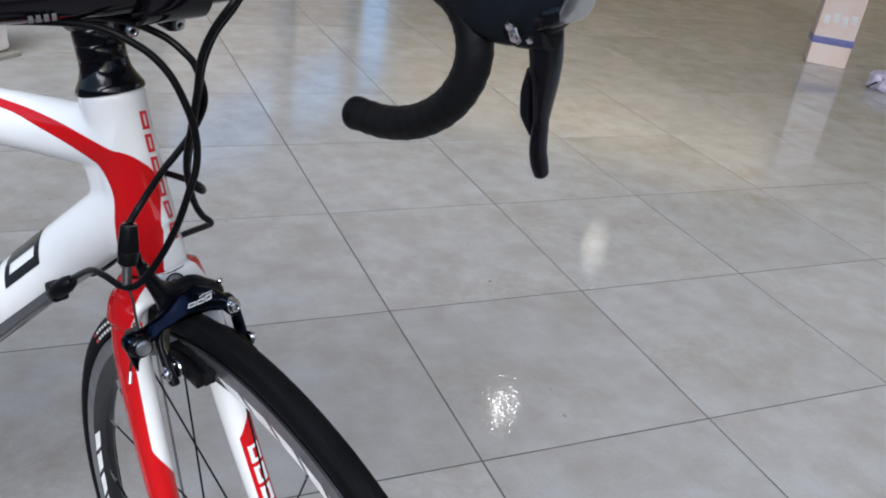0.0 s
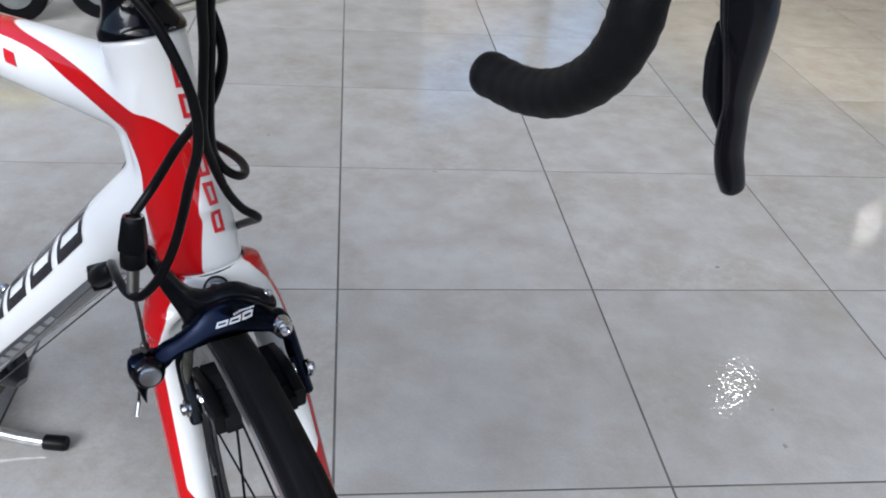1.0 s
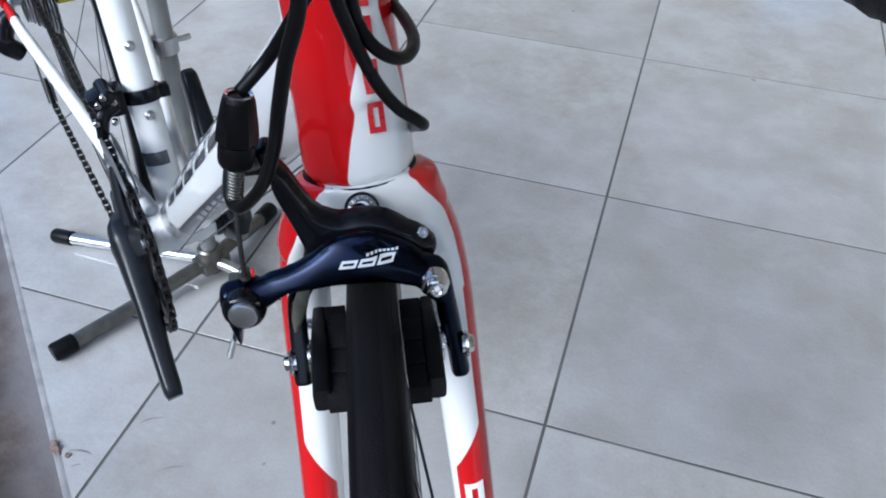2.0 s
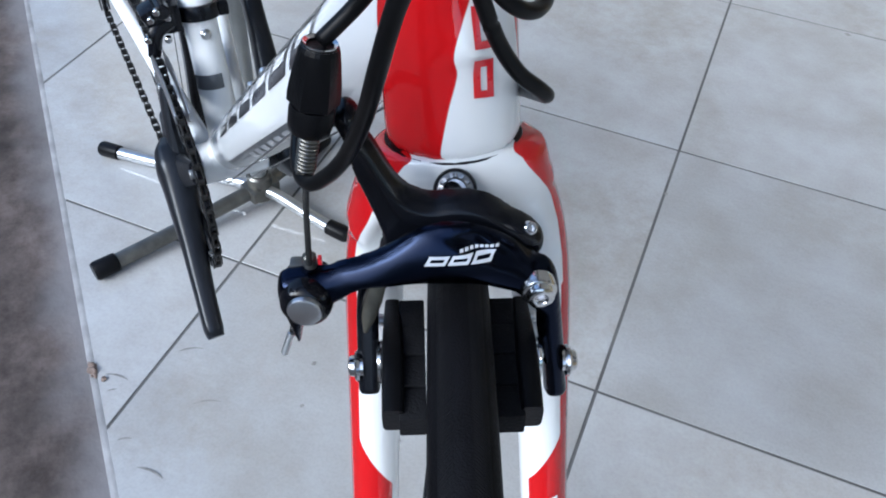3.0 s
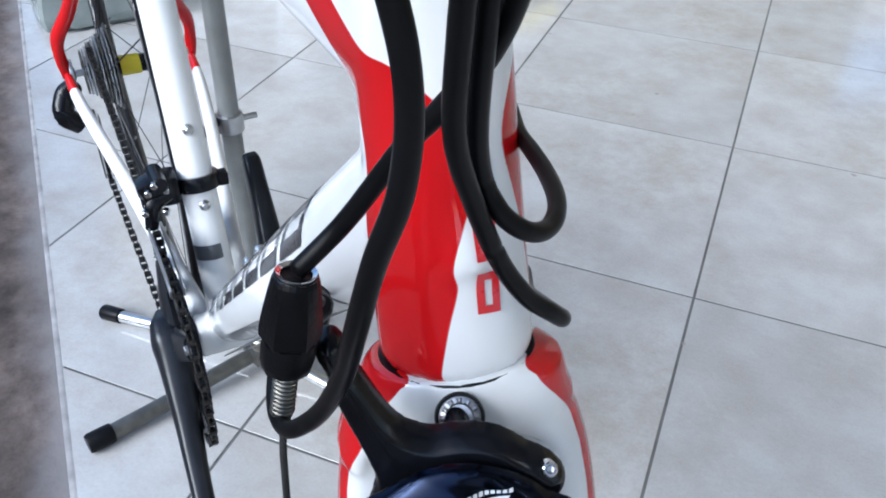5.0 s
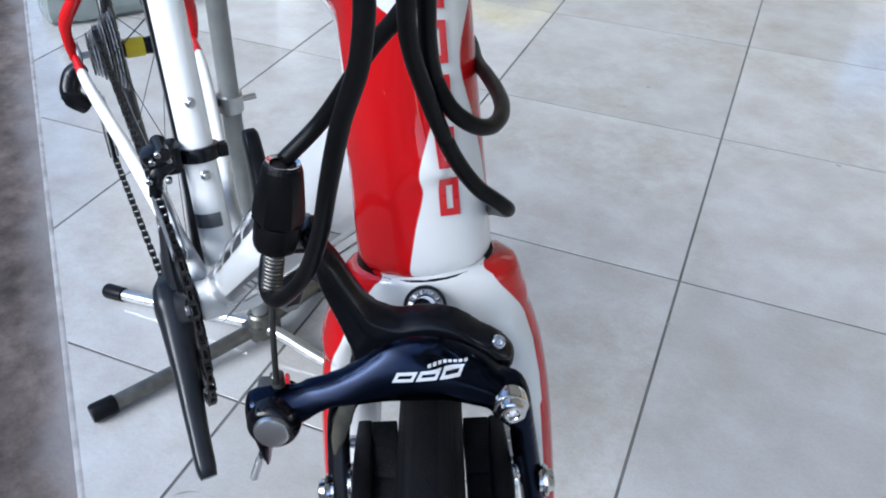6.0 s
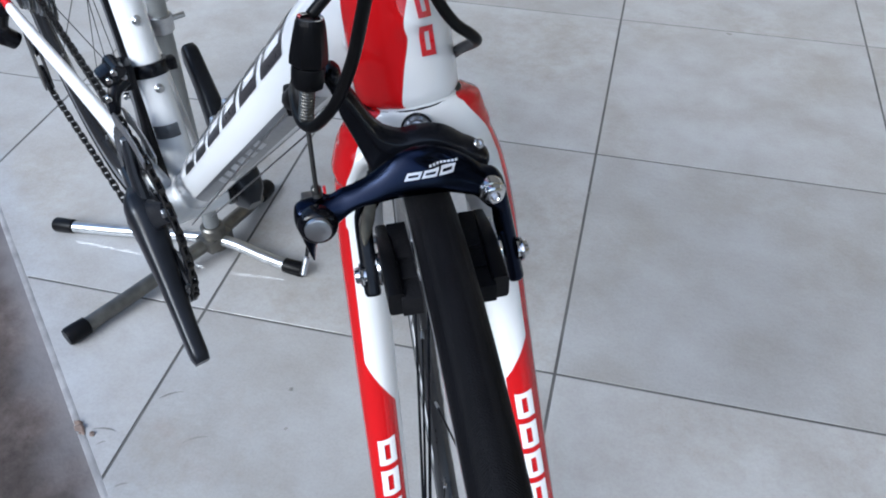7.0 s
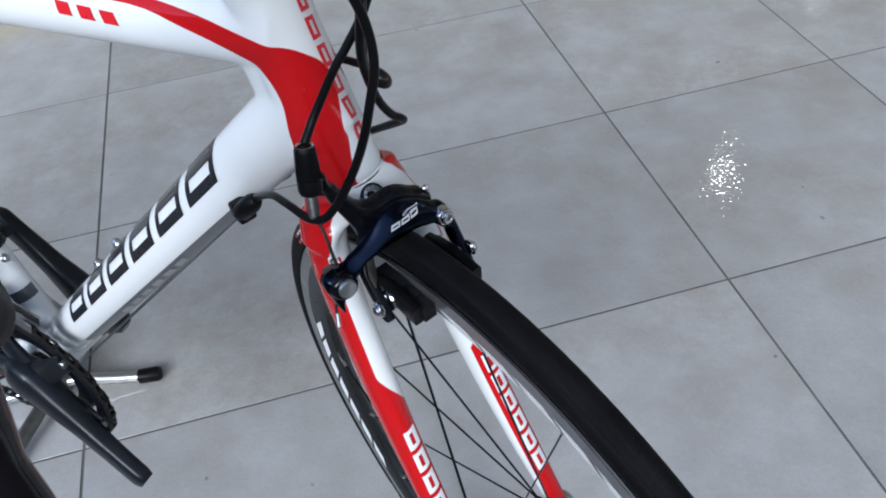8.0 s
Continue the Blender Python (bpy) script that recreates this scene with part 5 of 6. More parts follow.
for s in (1, -1):
    line = bar_line(s)
    bm = bmesh.new()
    sweep(bm, line[:16], [0.0159, 0.0159, 0.0150, 0.0135], 20)
    part("bar_top", turned(bm), GLOSSBLACK, cockpit, "bare black bar near the stem")
    taped = line[13:]
    bm = bmesh.new()
    n = len(taped)
    sizes = []
    for k in range(n):
        sizes.append(0.0152 + 0.0004 * math.sin(k * 2.4))
    sweep(bm, taped, sizes, 22)
    part("bar_tape", turned(bm), TAPE, cockpit, "black cork bar tape", sharp=50)
    bm = bmesh.new()
    end, way = Vector(taped[-1]), (Vector(taped[-1]) - Vector(taped[-2])).normalized()
    lathe(bm, [(0.0156, -0.004), (0.0160, 0.001), (0.0155, 0.0045), (0.0135, 0.0072), (0.006, 0.0085), (0, 0.0086)], end, way, 24)
    part("bar_plug", turned(bm), PLASTIC, cockpit, "rounded black end plug")
    bm = bmesh.new()
    q = Vector(line[12])
    lathe(bm, [(0.0162, -0.006), (0.0170, -0.005), (0.0170, 0.005), (0.0162, 0.006)], q, (s, 0, 0), 24)
    part("tape_band", turned(bm), GREYINK, cockpit, "grey finishing band")
    start, low, high = (0.0770, -0.80, -0.40) if s > 0 else (0.0545, -0.50, 0.02)
    bm = bmesh.new()
    for k in range(4):
        x = s * (start + k * 0.0046)
        rows = []
        for j in range(4):
            a = low + (high - low) * j / 3
            rows.append([bm.verts.new((xx + s * 0.0006 * j, bar_c.y + 0.0164 * math.cos(a), bar_c.z + 0.0164 * math.sin(a))) for xx in (x, x + s * 0.0028)])
        for r1, r2 in zip(rows, rows[1:]):
            bm.faces.new((r1[0], r1[1], r2[1], r2[0]))
    part("bar_mark", turned(bm), PALEINK, cockpit, "small printed pale mark", sharp=0)

stem = new("stem")
stem.parent = bike
tagged(stem, "black forged stem clamping the bar")
bm = bmesh.new()
up_l = TO.to_3x3().inverted() @ steer_up
top_l = TO.inverted() @ HT_TOP
clamp = top_l + up_l * 0.068
lathe(bm, capped([(0.0195, -0.022), (0.0220, -0.019), (0.0215, 0.018), (0.0185, 0.020)]), clamp, up_l, 28)
sweep(bm, curve_points([clamp + Vector((0, 0.006, 0)), clamp.lerp(bar_c, 0.5), bar_c - Vector((0, 0.012, 0))], 6), [(0.0185, 0.0195), (0.0175, 0.0180), (0.0205, 0.0200)], 22, (0, 0, 1))
rod(bm, bar_c - Vector((0.023, 0, 0)), bar_c + Vector((0.023, 0, 0)), 0.0225, 30, chamfer=0.002)
part("stem_body", turned(bm), GLOSSBLACK, stem, "glossy black stem body")
bm = bmesh.new()
for s in (1, -1):
    box(bm, (0.0035 + s * 0.0174, -0.0640, 0.6010), (0.0130, 0.024, 0.011), 0.003)
    box(bm, (0.0035 + s * 0.0172, -0.0830, 0.5520), (0.0145, 0.020, 0.0255), 0.0055, None, 3)
lathe(bm, [(0.0218, -0.0235), (0.0240, -0.023), (0.0240, 0.023), (0.0218, 0.0235)], bar_c, (1, 0, 0), 18, (0, 0, -1), math.pi)
part("face_plate", turned(bm), GLOSSBLACK, stem, "black face plate")
for s in (1, -1):
    for y, z in ((-0.0530, 0.6015), (-0.0738, 0.5456)):
        bolt_head("plate_bolt", (0.0035 + s * 0.0174, y, z), (0, 1, -0.25), 0.0041, 0.0030, SILVER, "small silver bolt", 0.0022, stem)
bm = bmesh.new()
lathe(bm, capped([(0.0195, 0.0205), (0.0195, 0.0235), (0.017, 0.026)]), clamp, up_l, 28)
part("top_cap", turned(bm), GLOSSBLACK, stem, "black top cap")


def lever(s):
    """A combined brake and shift lever on its rubber hood."""
    unit = new("brake_lever")
    unit.parent = bike
    tagged(unit, "black brake and shift lever with a rubber hood")
    bm = bmesh.new()
    x = s * 0.2095 + (0.012 if s > 0 else 0)
    k, drop = (0.55, 0.010) if s > 0 else (1.0, 0.0)
    sweep(bm, curve_points([(x, -0.030, 0.577), (x, 0.000, 0.576), (x, 0.035, 0.566), (x, 0.065, 0.566), (x, 0.090, 0.577), (x, 0.106, 0.592), (x, 0.113, 0.602)], 6),
          [(0.0160, 0.013), (0.0172, 0.020), (0.0175, 0.027), (0.0170, 0.0265), (0.0165, 0.023), (0.0160, 0.019), (0.0120, 0.011)], 24, (1, 0, 0), power=2.4)
    part("hood", turned(bm), HOOD, unit, "black grippy rubber hood")
    bm = bmesh.new()
    sweep(bm, curve_points([(x, 0.074, 0.551), (x, 0.085, 0.555), (x, 0.099, 0.559)], 4), [(0.0135, 0.011), (0.014, 0.013), (0.012, 0.015)], 18, (1, 0, 0), power=3)
    part("bracket", turned(bm), PLASTIC, unit, "black bracket body")
    bm = bmesh.new()
    sweep(bm, curve_points([(x, 0.108, 0.570), (x - s * 0.001, 0.117, 0.577), (x - s * 0.001, 0.121, 0.591), (x, 0.118, 0.604)], 5), [(0.010, 0.004), (0.0150, 0.0065), (0.0155, 0.007), (0.010, 0.005)], 18, (1, 0, 0), power=2.6)
    part("name_plate", turned(bm), SILVER, unit, "satin silver nose plate")
    bm = bmesh.new()
    sweep(bm, curve_points([(x + s * 0.003 * k, 0.090, 0.566), (x + s * 0.0065 * k, 0.0925, 0.545 - drop * 0.1), (x + s * 0.0105 * k, 0.0940, 0.515 - drop * 0.3), (x + s * 0.016 * k, 0.0915, 0.485 - drop * 0.5), (x + s * 0.022 * k, 0.0895, 0.456 - drop * 0.8), (x + s * 0.0275 * k, 0.0920, 0.4370 - drop), (x + s * 0.0285 * k, 0.0925, 0.4325 - drop)], 6),
          [(0.0155, 0.010), (0.0155, 0.0105), (0.0140, 0.0100), (0.0105, 0.0075), (0.0072, 0.0055), (0.0080, 0.0060), (0.0078, 0.0062), (0.0062, 0.0052), (0.0020, 0.0018)], 18, (1, 0, 0), power=2.5)
    blade = part("brake_blade", turned(bm), GLOSSBLACK, unit, "long glossy black brake blade")
    bm = bmesh.new()
    sweep(bm, curve_points([(x + s * 0.006, 0.085, 0.527), (x + s * 0.011, 0.0815, 0.508), (x + s * 0.015, 0.0805, 0.488), (x + s * 0.019, 0.0840, 0.470)], 5), [(0.0075, 0.003), (0.010, 0.0052), (0.0095, 0.0048), (0.004, 0.002)], 14, (1, 0, 0), power=2.8)
    part("shift_paddle", turned(bm), ANODBLACK, blade, "black shift paddle behind the blade")
    bm = bmesh.new()
    rod(bm, (x - s * 0.012, 0.077, 0.556), (x - s * 0.0165, 0.079, 0.554), 0.0088, 20)
    part("cable_port", turned(bm), PLASTIC, unit, "dark cable opening")
    bm = bmesh.new()
    sweep(bm, curve_points([(x - s * 0.0160, 0.0748, 0.5610), (x - s * 0.0175, 0.0775, 0.5560), (x - s * 0.0172, 0.0808, 0.5515), (x - s * 0.0155, 0.0845, 0.5480)], 4), [(0.0012, 0.0030), (0.0013, 0.0042), (0.0013, 0.0038), (0.0010, 0.0022)], 12, (1, 0, 0), power=3)
    part("pivot_plate", turned(bm), SILVER, unit, "bright steel pivot plate in the lever's opening")
    bm = bmesh.new()
    sweep(bm, curve_points([(x - s * 0.004, 0.0960, 0.5650), (x - s * 0.006, 0.1060, 0.5720), (x - s * 0.005, 0.1140, 0.5800)], 5), [(0.0120, 0.0070), (0.0118, 0.0078), (0.0080, 0.0050)], 16, (1, 0, 0), power=3.2)
    part("cheek", turned(bm), GLOSSBLACK, unit, "black cheek behind the nose plate")
    for q, r in (((-0.0160, 0.0755, 0.559), 0.0042), ((-0.0160, 0.0800, 0.552), 0.0036), ((-0.0145, 0.0930, 0.5535), 0.0026)):
        bm = bmesh.new()
        rod(bm, (x + s * q[0], q[1], q[2]), (x + s * (q[0] - 0.0035), q[1] + 0.001, q[2] - 0.002), r, 12, chamfer=0.0008)
        part("screw", turned(bm), CHROME, unit, "bright steel screw")
    return unit


lever(-1)
lever(1)

# ---- cables ----
frame_to_steer = TO.inverted()
loom = new("cables")
loom.parent = bike
tagged(loom, "four black cable housings looping in front of the head tube")
runs = {
    "brake_cable": [(0.14, -0.064, 0.568), (0.070, -0.062, 0.5635), (0.032, -0.066, 0.5555), (0.0111, -0.0690, 0.5461), (0.0007, -0.0626, 0.5395), (-0.0055, -0.0545, 0.5320), (-0.0110, -0.0490, 0.5220), (-0.014, -0.045, 0.499), (-0.009, -0.054, 0.474), (0.0025, -0.0595, 0.4565), (0.011, -0.063, 0.4455), (0.0265, -0.0685, 0.4220), (0.0395, -0.0652, 0.4100)],
    "gear_cable_right": [(0.12, -0.070, 0.565), (0.060, -0.058, 0.558), (0.035, -0.042, 0.546), (0.021, -0.030, 0.529), (0.012, -0.023, 0.503), (0.0085, -0.021, 0.482), (0.0105, -0.020, 0.463), (0.0165, -0.021, 0.446), (0.0215, -0.025, 0.427), (0.0265, -0.033, 0.406), (0.0330, -0.0415, 0.3865), (0.0395, -0.0467, 0.3745), (0.0468, -0.0528, 0.3655), (0.0515, -0.064, 0.3628), (0.0530, -0.085, 0.3620), (0.0520, -0.110, 0.354), (0.0495, -0.150, 0.3265)],
    "gear_cable_left": [(-0.085, -0.055, 0.590), (-0.055, -0.036, 0.592), (-0.030, -0.015, 0.586), (-0.017, -0.010, 0.575), (-0.008, -0.020, 0.556), (-0.004, -0.030, 0.535), (-0.0035, -0.037, 0.508), (-0.001, -0.043, 0.480), (0.000, -0.049, 0.456), (-0.004, -0.055, 0.436), (-0.011, -0.060, 0.414), (-0.0185, -0.0625, 0.400), (-0.0255, -0.0645, 0.3925), (-0.0290, -0.0680, 0.3872), (-0.0292, -0.0757, 0.3815), (-0.0285, -0.0900, 0.3720), (-0.0280, -0.1050, 0.3620), (-0.0285, -0.128, 0.3465), (-0.030, -0.150, 0.338), (-0.029, -0.170, 0.322)],
    "rear_brake_cable": [(-0.095, -0.056, 0.584), (-0.065, -0.040, 0.587), (-0.036, -0.022, 0.581), (-0.022, -0.019, 0.568), (-0.013, -0.028, 0.550), (-0.009, -0.037, 0.528), (-0.008, -0.043, 0.504), (-0.006, -0.049, 0.478), (-0.0050, -0.055, 0.455), (-0.0065, -0.0595, 0.439), (-0.011, -0.0600, 0.4285), (-0.017, -0.0610, 0.4224), (-0.0225, -0.066, 0.4185), (-0.0265, -0.074, 0.4168), (-0.0283, -0.085, 0.4155), (-0.0278, -0.0985, 0.4140), (-0.0258, -0.1130, 0.4125), (-0.0232, -0.1280, 0.4110), (-0.0215, -0.150, 0.4105), (-0.012, -0.172, 0.410)],
}
for pts in runs.values():
    bm = bmesh.new()
    sweep(bm, curve_points(pts, 10), 0.0026, 12, (0.3, 0.2, 1))
    part("cable_housing", turned(bm), CABLE, loom, "black cable housing", sharp=0)
# cable adjuster on the down tube
for s in (1, -1):
    o = frame_to_steer @ Vector((0.027 * s, 0.5205, 0.695))
    q = frame_to_steer @ Vector((0.029 * s, 0.500, 0.676))
    p = frame_to_steer @ Vector((0.026 * s, 0.536, 0.709))
    bm = bmesh.new()
    way = (q - o).normalized()
    lathe(bm, capped([(0.004, -0.012), (0.0055, -0.010), (0.0072, -0.004), (0.0072, 0.010), (0.006, 0.013)]), o, way, 10)
    box(bm, o + way * 0.016 + Vector((-0.004 * s, 0, 0.002)), (0.014, 0.016, 0.014), 0.003)
    part("cable_stop", turned(bm), PLASTIC, bike, "black cable adjuster on the down tube")
    bm = bmesh.new()
    a, b = Vector((0.027 * s, 0.505, 0.678)), Vector((0.012 * s, 0.135, 0.317))
    sweep(bm, [a, a.lerp(b, 0.5), b], 0.0008, 6)
    part("gear_wire", bm, WIRE, bike, "bare gear wire under the down tube")


# ---- display stand ----


def stand():
    thing = empty("display_stand", FRAME @ pose(-0.085, -0.155, 0), "tubular steel display stand with crossed feet and black rubber caps", "bicycle stand")
    o = Vector((0.085, 0.155, 0))
    hub = Vector((-0.085, -0.155, 0.032))
    legs = [((0.178, -0.096), STEELDARK, 0.0115, "dark steel foot"), ((-0.226, -0.252), STEELDARK, 0.0115, "dark steel foot"), ((0.116, -0.366), SILVER, 0.0095, "bright steel foot"), ((-0.176, -0.024), SILVER, 0.0095, "bright steel foot")]
    for (x, y), mat, r, label in legs:
        tip = Vector((x, y, r + 0.003))
        way = (Vector((x, y, 0)) - Vector((hub.x, hub.y, 0))).normalized()
        bm = bmesh.new()
        sweep(bm, [q + o for q in curve_points([hub, hub + way * 0.04 + Vector((0, 0, -0.002)), hub.lerp(tip, 0.55) + Vector((0, 0, -0.002)), tip - way * 0.028], 6)], r, 16)
        leg = part("foot", bm, mat, thing, label)
        bm = bmesh.new()
        d = Vector((way.x, way.y, -0.02)).normalized()
        lathe(bm, capped([(r, -0.036), (r + 0.0025, -0.034), (r + 0.003, -0.004), (r + 0.001, 0.0)]), tip + o, d, 18)
        part("rubber_cap", bm, PLASTIC, leg, "black rubber cap")
    bm = bmesh.new()
    rod(bm, Vector((0, 0, 0.014)), Vector((0, 0, 0.062)), 0.019, 20, chamfer=0.003)
    box(bm, (0, 0, 0.032), (0.05, 0.036, 0.022), 0.004, pose(0, 0, 0, 0, 0, 20))
    part("hub_clamp", bm, STEELDARK, thing, "dark clamp joining the feet")
    bm = bmesh.new()
    rod(bm, (0, 0, 0.05), (0, 0, 0.74), 0.0125, 20, chamfer=0.002)
    part("pole", bm, GREYPAINT, thing, "grey upright pole")
    for z in (0.415, 0.70):
        bm = bmesh.new()
        lathe(bm, [(0.0125, -0.012), (0.0165, -0.011), (0.0165, 0.011), (0.0125, 0.012)], (0, 0, z), (0, 0, 1), 22)
        rod(bm, (-0.034, -0.004, z), (0.016, 0.0, z), 0.004, 12)
        part("clamp_ring", bm, SILVER, thing, "bright clamp ring with a wing bolt")
    for z, y in ((0.415, 0.012), (0.70, 0.055)):
        bm = bmesh.new()
        sweep(bm, curve_points([(0.012, 0.0, z), (0.028, y * 0.5, z + 0.002), (0.040, y, z - 0.012), (0.046, y + 0.012, z - 0.034), (0.055, y + 0.014, z - 0.036), (0.060, y + 0.010, z - 0.018)], 5), 0.0048, 12)
        part("hook", bm, PLASTIC, thing, "black coated support hook")
    return thing


stand()


# ---- goods standing in the shop ----
CARD = material("pale_cardboard", (0.78, 0.60, 0.52), 0.45, vary=0.1, scale=8, bump=0.5, bump_scale=40, coat=0.5, second=(0.82, 0.72, 0.68))
LILAC = material("lilac_plastic", (0.52, 0.48, 0.62), 0.4, vary=0.2, scale=14)
BLUEPRINT = material("blue_print", (0.16, 0.17, 0.40), 0.4, vary=0.15, scale=20)
CLOTH = material("white_cloth", (0.66, 0.63, 0.63), 0.75, vary=0.12, scale=10, bump=0.6, bump_scale=60)
BOARD = material("grey_board", (0.34, 0.33, 0.29), 0.6, vary=0.2, scale=10)
BUCKET = material("white_plastic", (0.68, 0.69, 0.68), 0.35, vary=0.05, scale=10)
WRAP = material("grey_green_wrap", (0.26, 0.29, 0.28), 0.22, vary=0.25, scale=9, bump=0.8, bump_scale=30, second=(0.12, 0.15, 0.15))
GREYPAD = material("grey_disc", (0.16, 0.17, 0.17), 0.5, vary=0.15, scale=30)


def carton():
    """A tall wrapped carton leaning slightly."""
    thing = empty("carton", pose(4.12, 2.20, 0, 0, 0, -38), "tall pale cardboard carton wrapped in clear film on the floor", "box")
    bm = bmesh.new()
    box(bm, (0, 0, 0.40), (0.23, 0.17, 0.80), 0.008)
    bmesh.ops.subdivide_edges(bm, edges=bm.edges, cuts=3, use_grid_fill=True)
    for v in bm.verts:
        if 0.02 < v.co.z < 0.78:
            v.co += Vector((noise.noise(v.co * 9), noise.noise(v.co * 9 + Vector((5, 0, 0))), 0)) * 0.006
    part("body", bm, CARD, thing)
    bm = bmesh.new()
    box(bm, (0, 0, 0.145), (0.236, 0.176, 0.042), 0.002)
    part("print_band", bm, BLUEPRINT, thing, "blue printed band")
    bm = bmesh.new()
    for k in range(4):
        box(bm, (-0.075 + 0.05 * k, -0.089, 0.27 + 0.012 * (k % 2)), (0.035, 0.002, 0.05), 0.0008)
    part("print_mark", bm, WHITEINK, thing, "pale printed blocks")
    return thing


def lilac_bag():
    thing = empty("plastic_bag", pose(4.06, 1.68, 0), "crumpled lilac plastic bag on the floor", "bag")
    bm = bmesh.new()
    bmesh.ops.create_icosphere(bm, subdivisions=4, radius=0.09)
    for v in bm.verts:
        v.co = v.co * (1 + 0.35 * noise.noise(v.co * 22) + 0.15 * noise.noise(v.co * 60))
        v.co.z = max(0, v.co.z * 0.75 + 0.045)
    part("body", bm, LILAC, thing)
    bm = bmesh.new()
    sweep(bm, curve_points([(-0.05, 0, 0.05), (-0.10, -0.01, 0.04), (-0.13, 0.01, 0.012)], 5), [(0.016, 0.006), (0.006, 0.004), (0.014, 0.002)], 10)
    part("knot", bm, PLASTIC, thing, "dark twisted tie")
    return thing


def white_bag():
    thing = empty("cloth_bag", pose(-0.609, 1.957, 0, 0, 0, 49.5), "white cloth-wrapped parcel lying on a thin grey board", "parcel")
    bm = bmesh.new()
    box(bm, (0, 0, 0.008), (0.63, 0.30, 0.016), 0.003)
    part("board", bm, BOARD, thing, "thin grey board")
    bm = bmesh.new()
    box(bm, (0, 0.01, 0.115), (0.59, 0.26, 0.195), 0.025, seg=3)
    bmesh.ops.subdivide_edges(bm, edges=bm.edges, cuts=4, use_grid_fill=True)
    for v in bm.verts:
        if v.co.z > 0.03:
            v.co += Vector((noise.noise(v.co * 11), noise.noise(v.co * 11 + Vector((3, 1, 0))), noise.noise(v.co * 11 + Vector((0, 7, 0))))) * 0.012
    part("wrap", bm, CLOTH, thing, "creased white cloth wrap")
    return thing


def bucket():
    thing = empty("bucket", pose(-1.27, 0.96, 0), "white plastic bucket standing on the floor", "bucket")
    bm = bmesh.new()
    lathe(bm, [(0, 0.002), (0.092, 0.002), (0.098, 0.008), (0.118, 0.225), (0.126, 0.228), (0.126, 0.250), (0.118, 0.252), (0.116, 0.225), (0.094, 0.014), (0, 0.012)], (0, 0, 0), (0, 0, 1), 40)
    part("tub", bm, BUCKET, thing)
    bm = bmesh.new()
    sweep(bm, curve_points([(-0.124, 0, 0.235), (-0.10, 0.06, 0.19), (0, 0.13, 0.16), (0.10, 0.06, 0.19), (0.124, 0, 0.235)], 6), 0.003, 8)
    part("handle", bm, WIRE, thing, "wire handle")
    return thing


def toy_wheel():
    """A fat black tyre with a grey disc, under a yellow guard."""
    thing = empty("ride_on_toy", pose(-0.98, 1.62, 0, 0, 0, 15), "yellow and black plastic ride-on toy with grey wheel discs", "toy")
    for x in (-0.14, 0.14):
        bm = bmesh.new()
        lathe(bm, [(0.06, -0.028), (0.095, -0.030), (0.108, -0.020), (0.112, 0), (0.108, 0.020), (0.095, 0.030), (0.06, 0.028)], (x, 0, 0.112), (0, 1, 0), 40)
        w = part("wheel", bm, PLASTIC, thing, "fat black plastic wheel")
        bm = bmesh.new()
        lathe(bm, [(0, -0.024), (0.03, -0.026), (0.060, -0.022), (0.066, -0.028)], (x, 0, 0.112), (0, 1, 0), 36)
        lathe(bm, [(0, 0.024), (0.03, 0.026), (0.060, 0.022), (0.066, 0.028)], (x, 0, 0.112), (0, 1, 0), 36)
        part("disc", bm, GREYPAD, w, "grey wheel disc")
    bm = bmesh.new()
    sweep(bm, curve_points([(-0.30, 0, 0.20), (-0.18, 0, 0.255), (0.0, 0, 0.225), (0.16, 0, 0.255), (0.29, 0, 0.20)], 6), [(0.05, 0.03), (0.075, 0.04), (0.07, 0.035), (0.075, 0.045), (0.05, 0.03)], 20, (0, 0, 1), power=3)
    part("body", bm, YELLOW, thing, "yellow plastic body")
    bm = bmesh.new()
    rod(bm, (-0.14, -0.05, 0.112), (-0.14, 0.05, 0.112), 0.012, 12)
    rod(bm, (0.14, -0.05, 0.112), (0.14, 0.05, 0.112), 0.012, 12)
    box(bm, (0, 0, 0.16), (0.32, 0.05, 0.07), 0.012)
    part("chassis", bm, PLASTIC, thing, "black chassis")
    return thing


def wrapped_bundle():
    """A crinkled film-wrapped bundle by the front edge."""
    thing = empty("wrapped_bundle", ROOM @ pose(-1.84, -0.79, 0, 0, 0, 4), "grey-green film-wrapped bundle on the floor by the edge", "bundle")
    bm = bmesh.new()
    box(bm, (0, 0, 0.06), (0.66, 0.34, 0.12), 0.03, seg=3)
    bmesh.ops.subdivide_edges(bm, edges=bm.edges, cuts=5, use_grid_fill=True)
    for v in bm.verts:
        if v.co.z > 0.02:
            v.co += Vector((noise.noise(v.co * 8), noise.noise(v.co * 8 + Vector((3, 1, 0))), 1.4 * noise.noise(v.co * 14 + Vector((0, 7, 0))))) * 0.016
    part("wrap", bm, WRAP, thing)
    return thing


carton()
lilac_bag()
white_bag()
bucket()
toy_wheel()
wrapped_bundle()


# ---- floor tiles ----
def clip(poly, n, d):
    """The part of a polygon where n . p >= d."""
    out = []
    for i, p in enumerate(poly):
        q = poly[(i + 1) % len(poly)]
        a, b = n[0] * p[0] + n[1] * p[1] - d, n[0] * q[0] + n[1] * q[1] - d
        if a >= 0:
            out.append(p)
        if (a >= 0) != (b >= 0):
            t = a / (a - b)
            out.append((p[0] + (q[0] - p[0]) * t, p[1] + (q[1] - p[1]) * t))
    return out


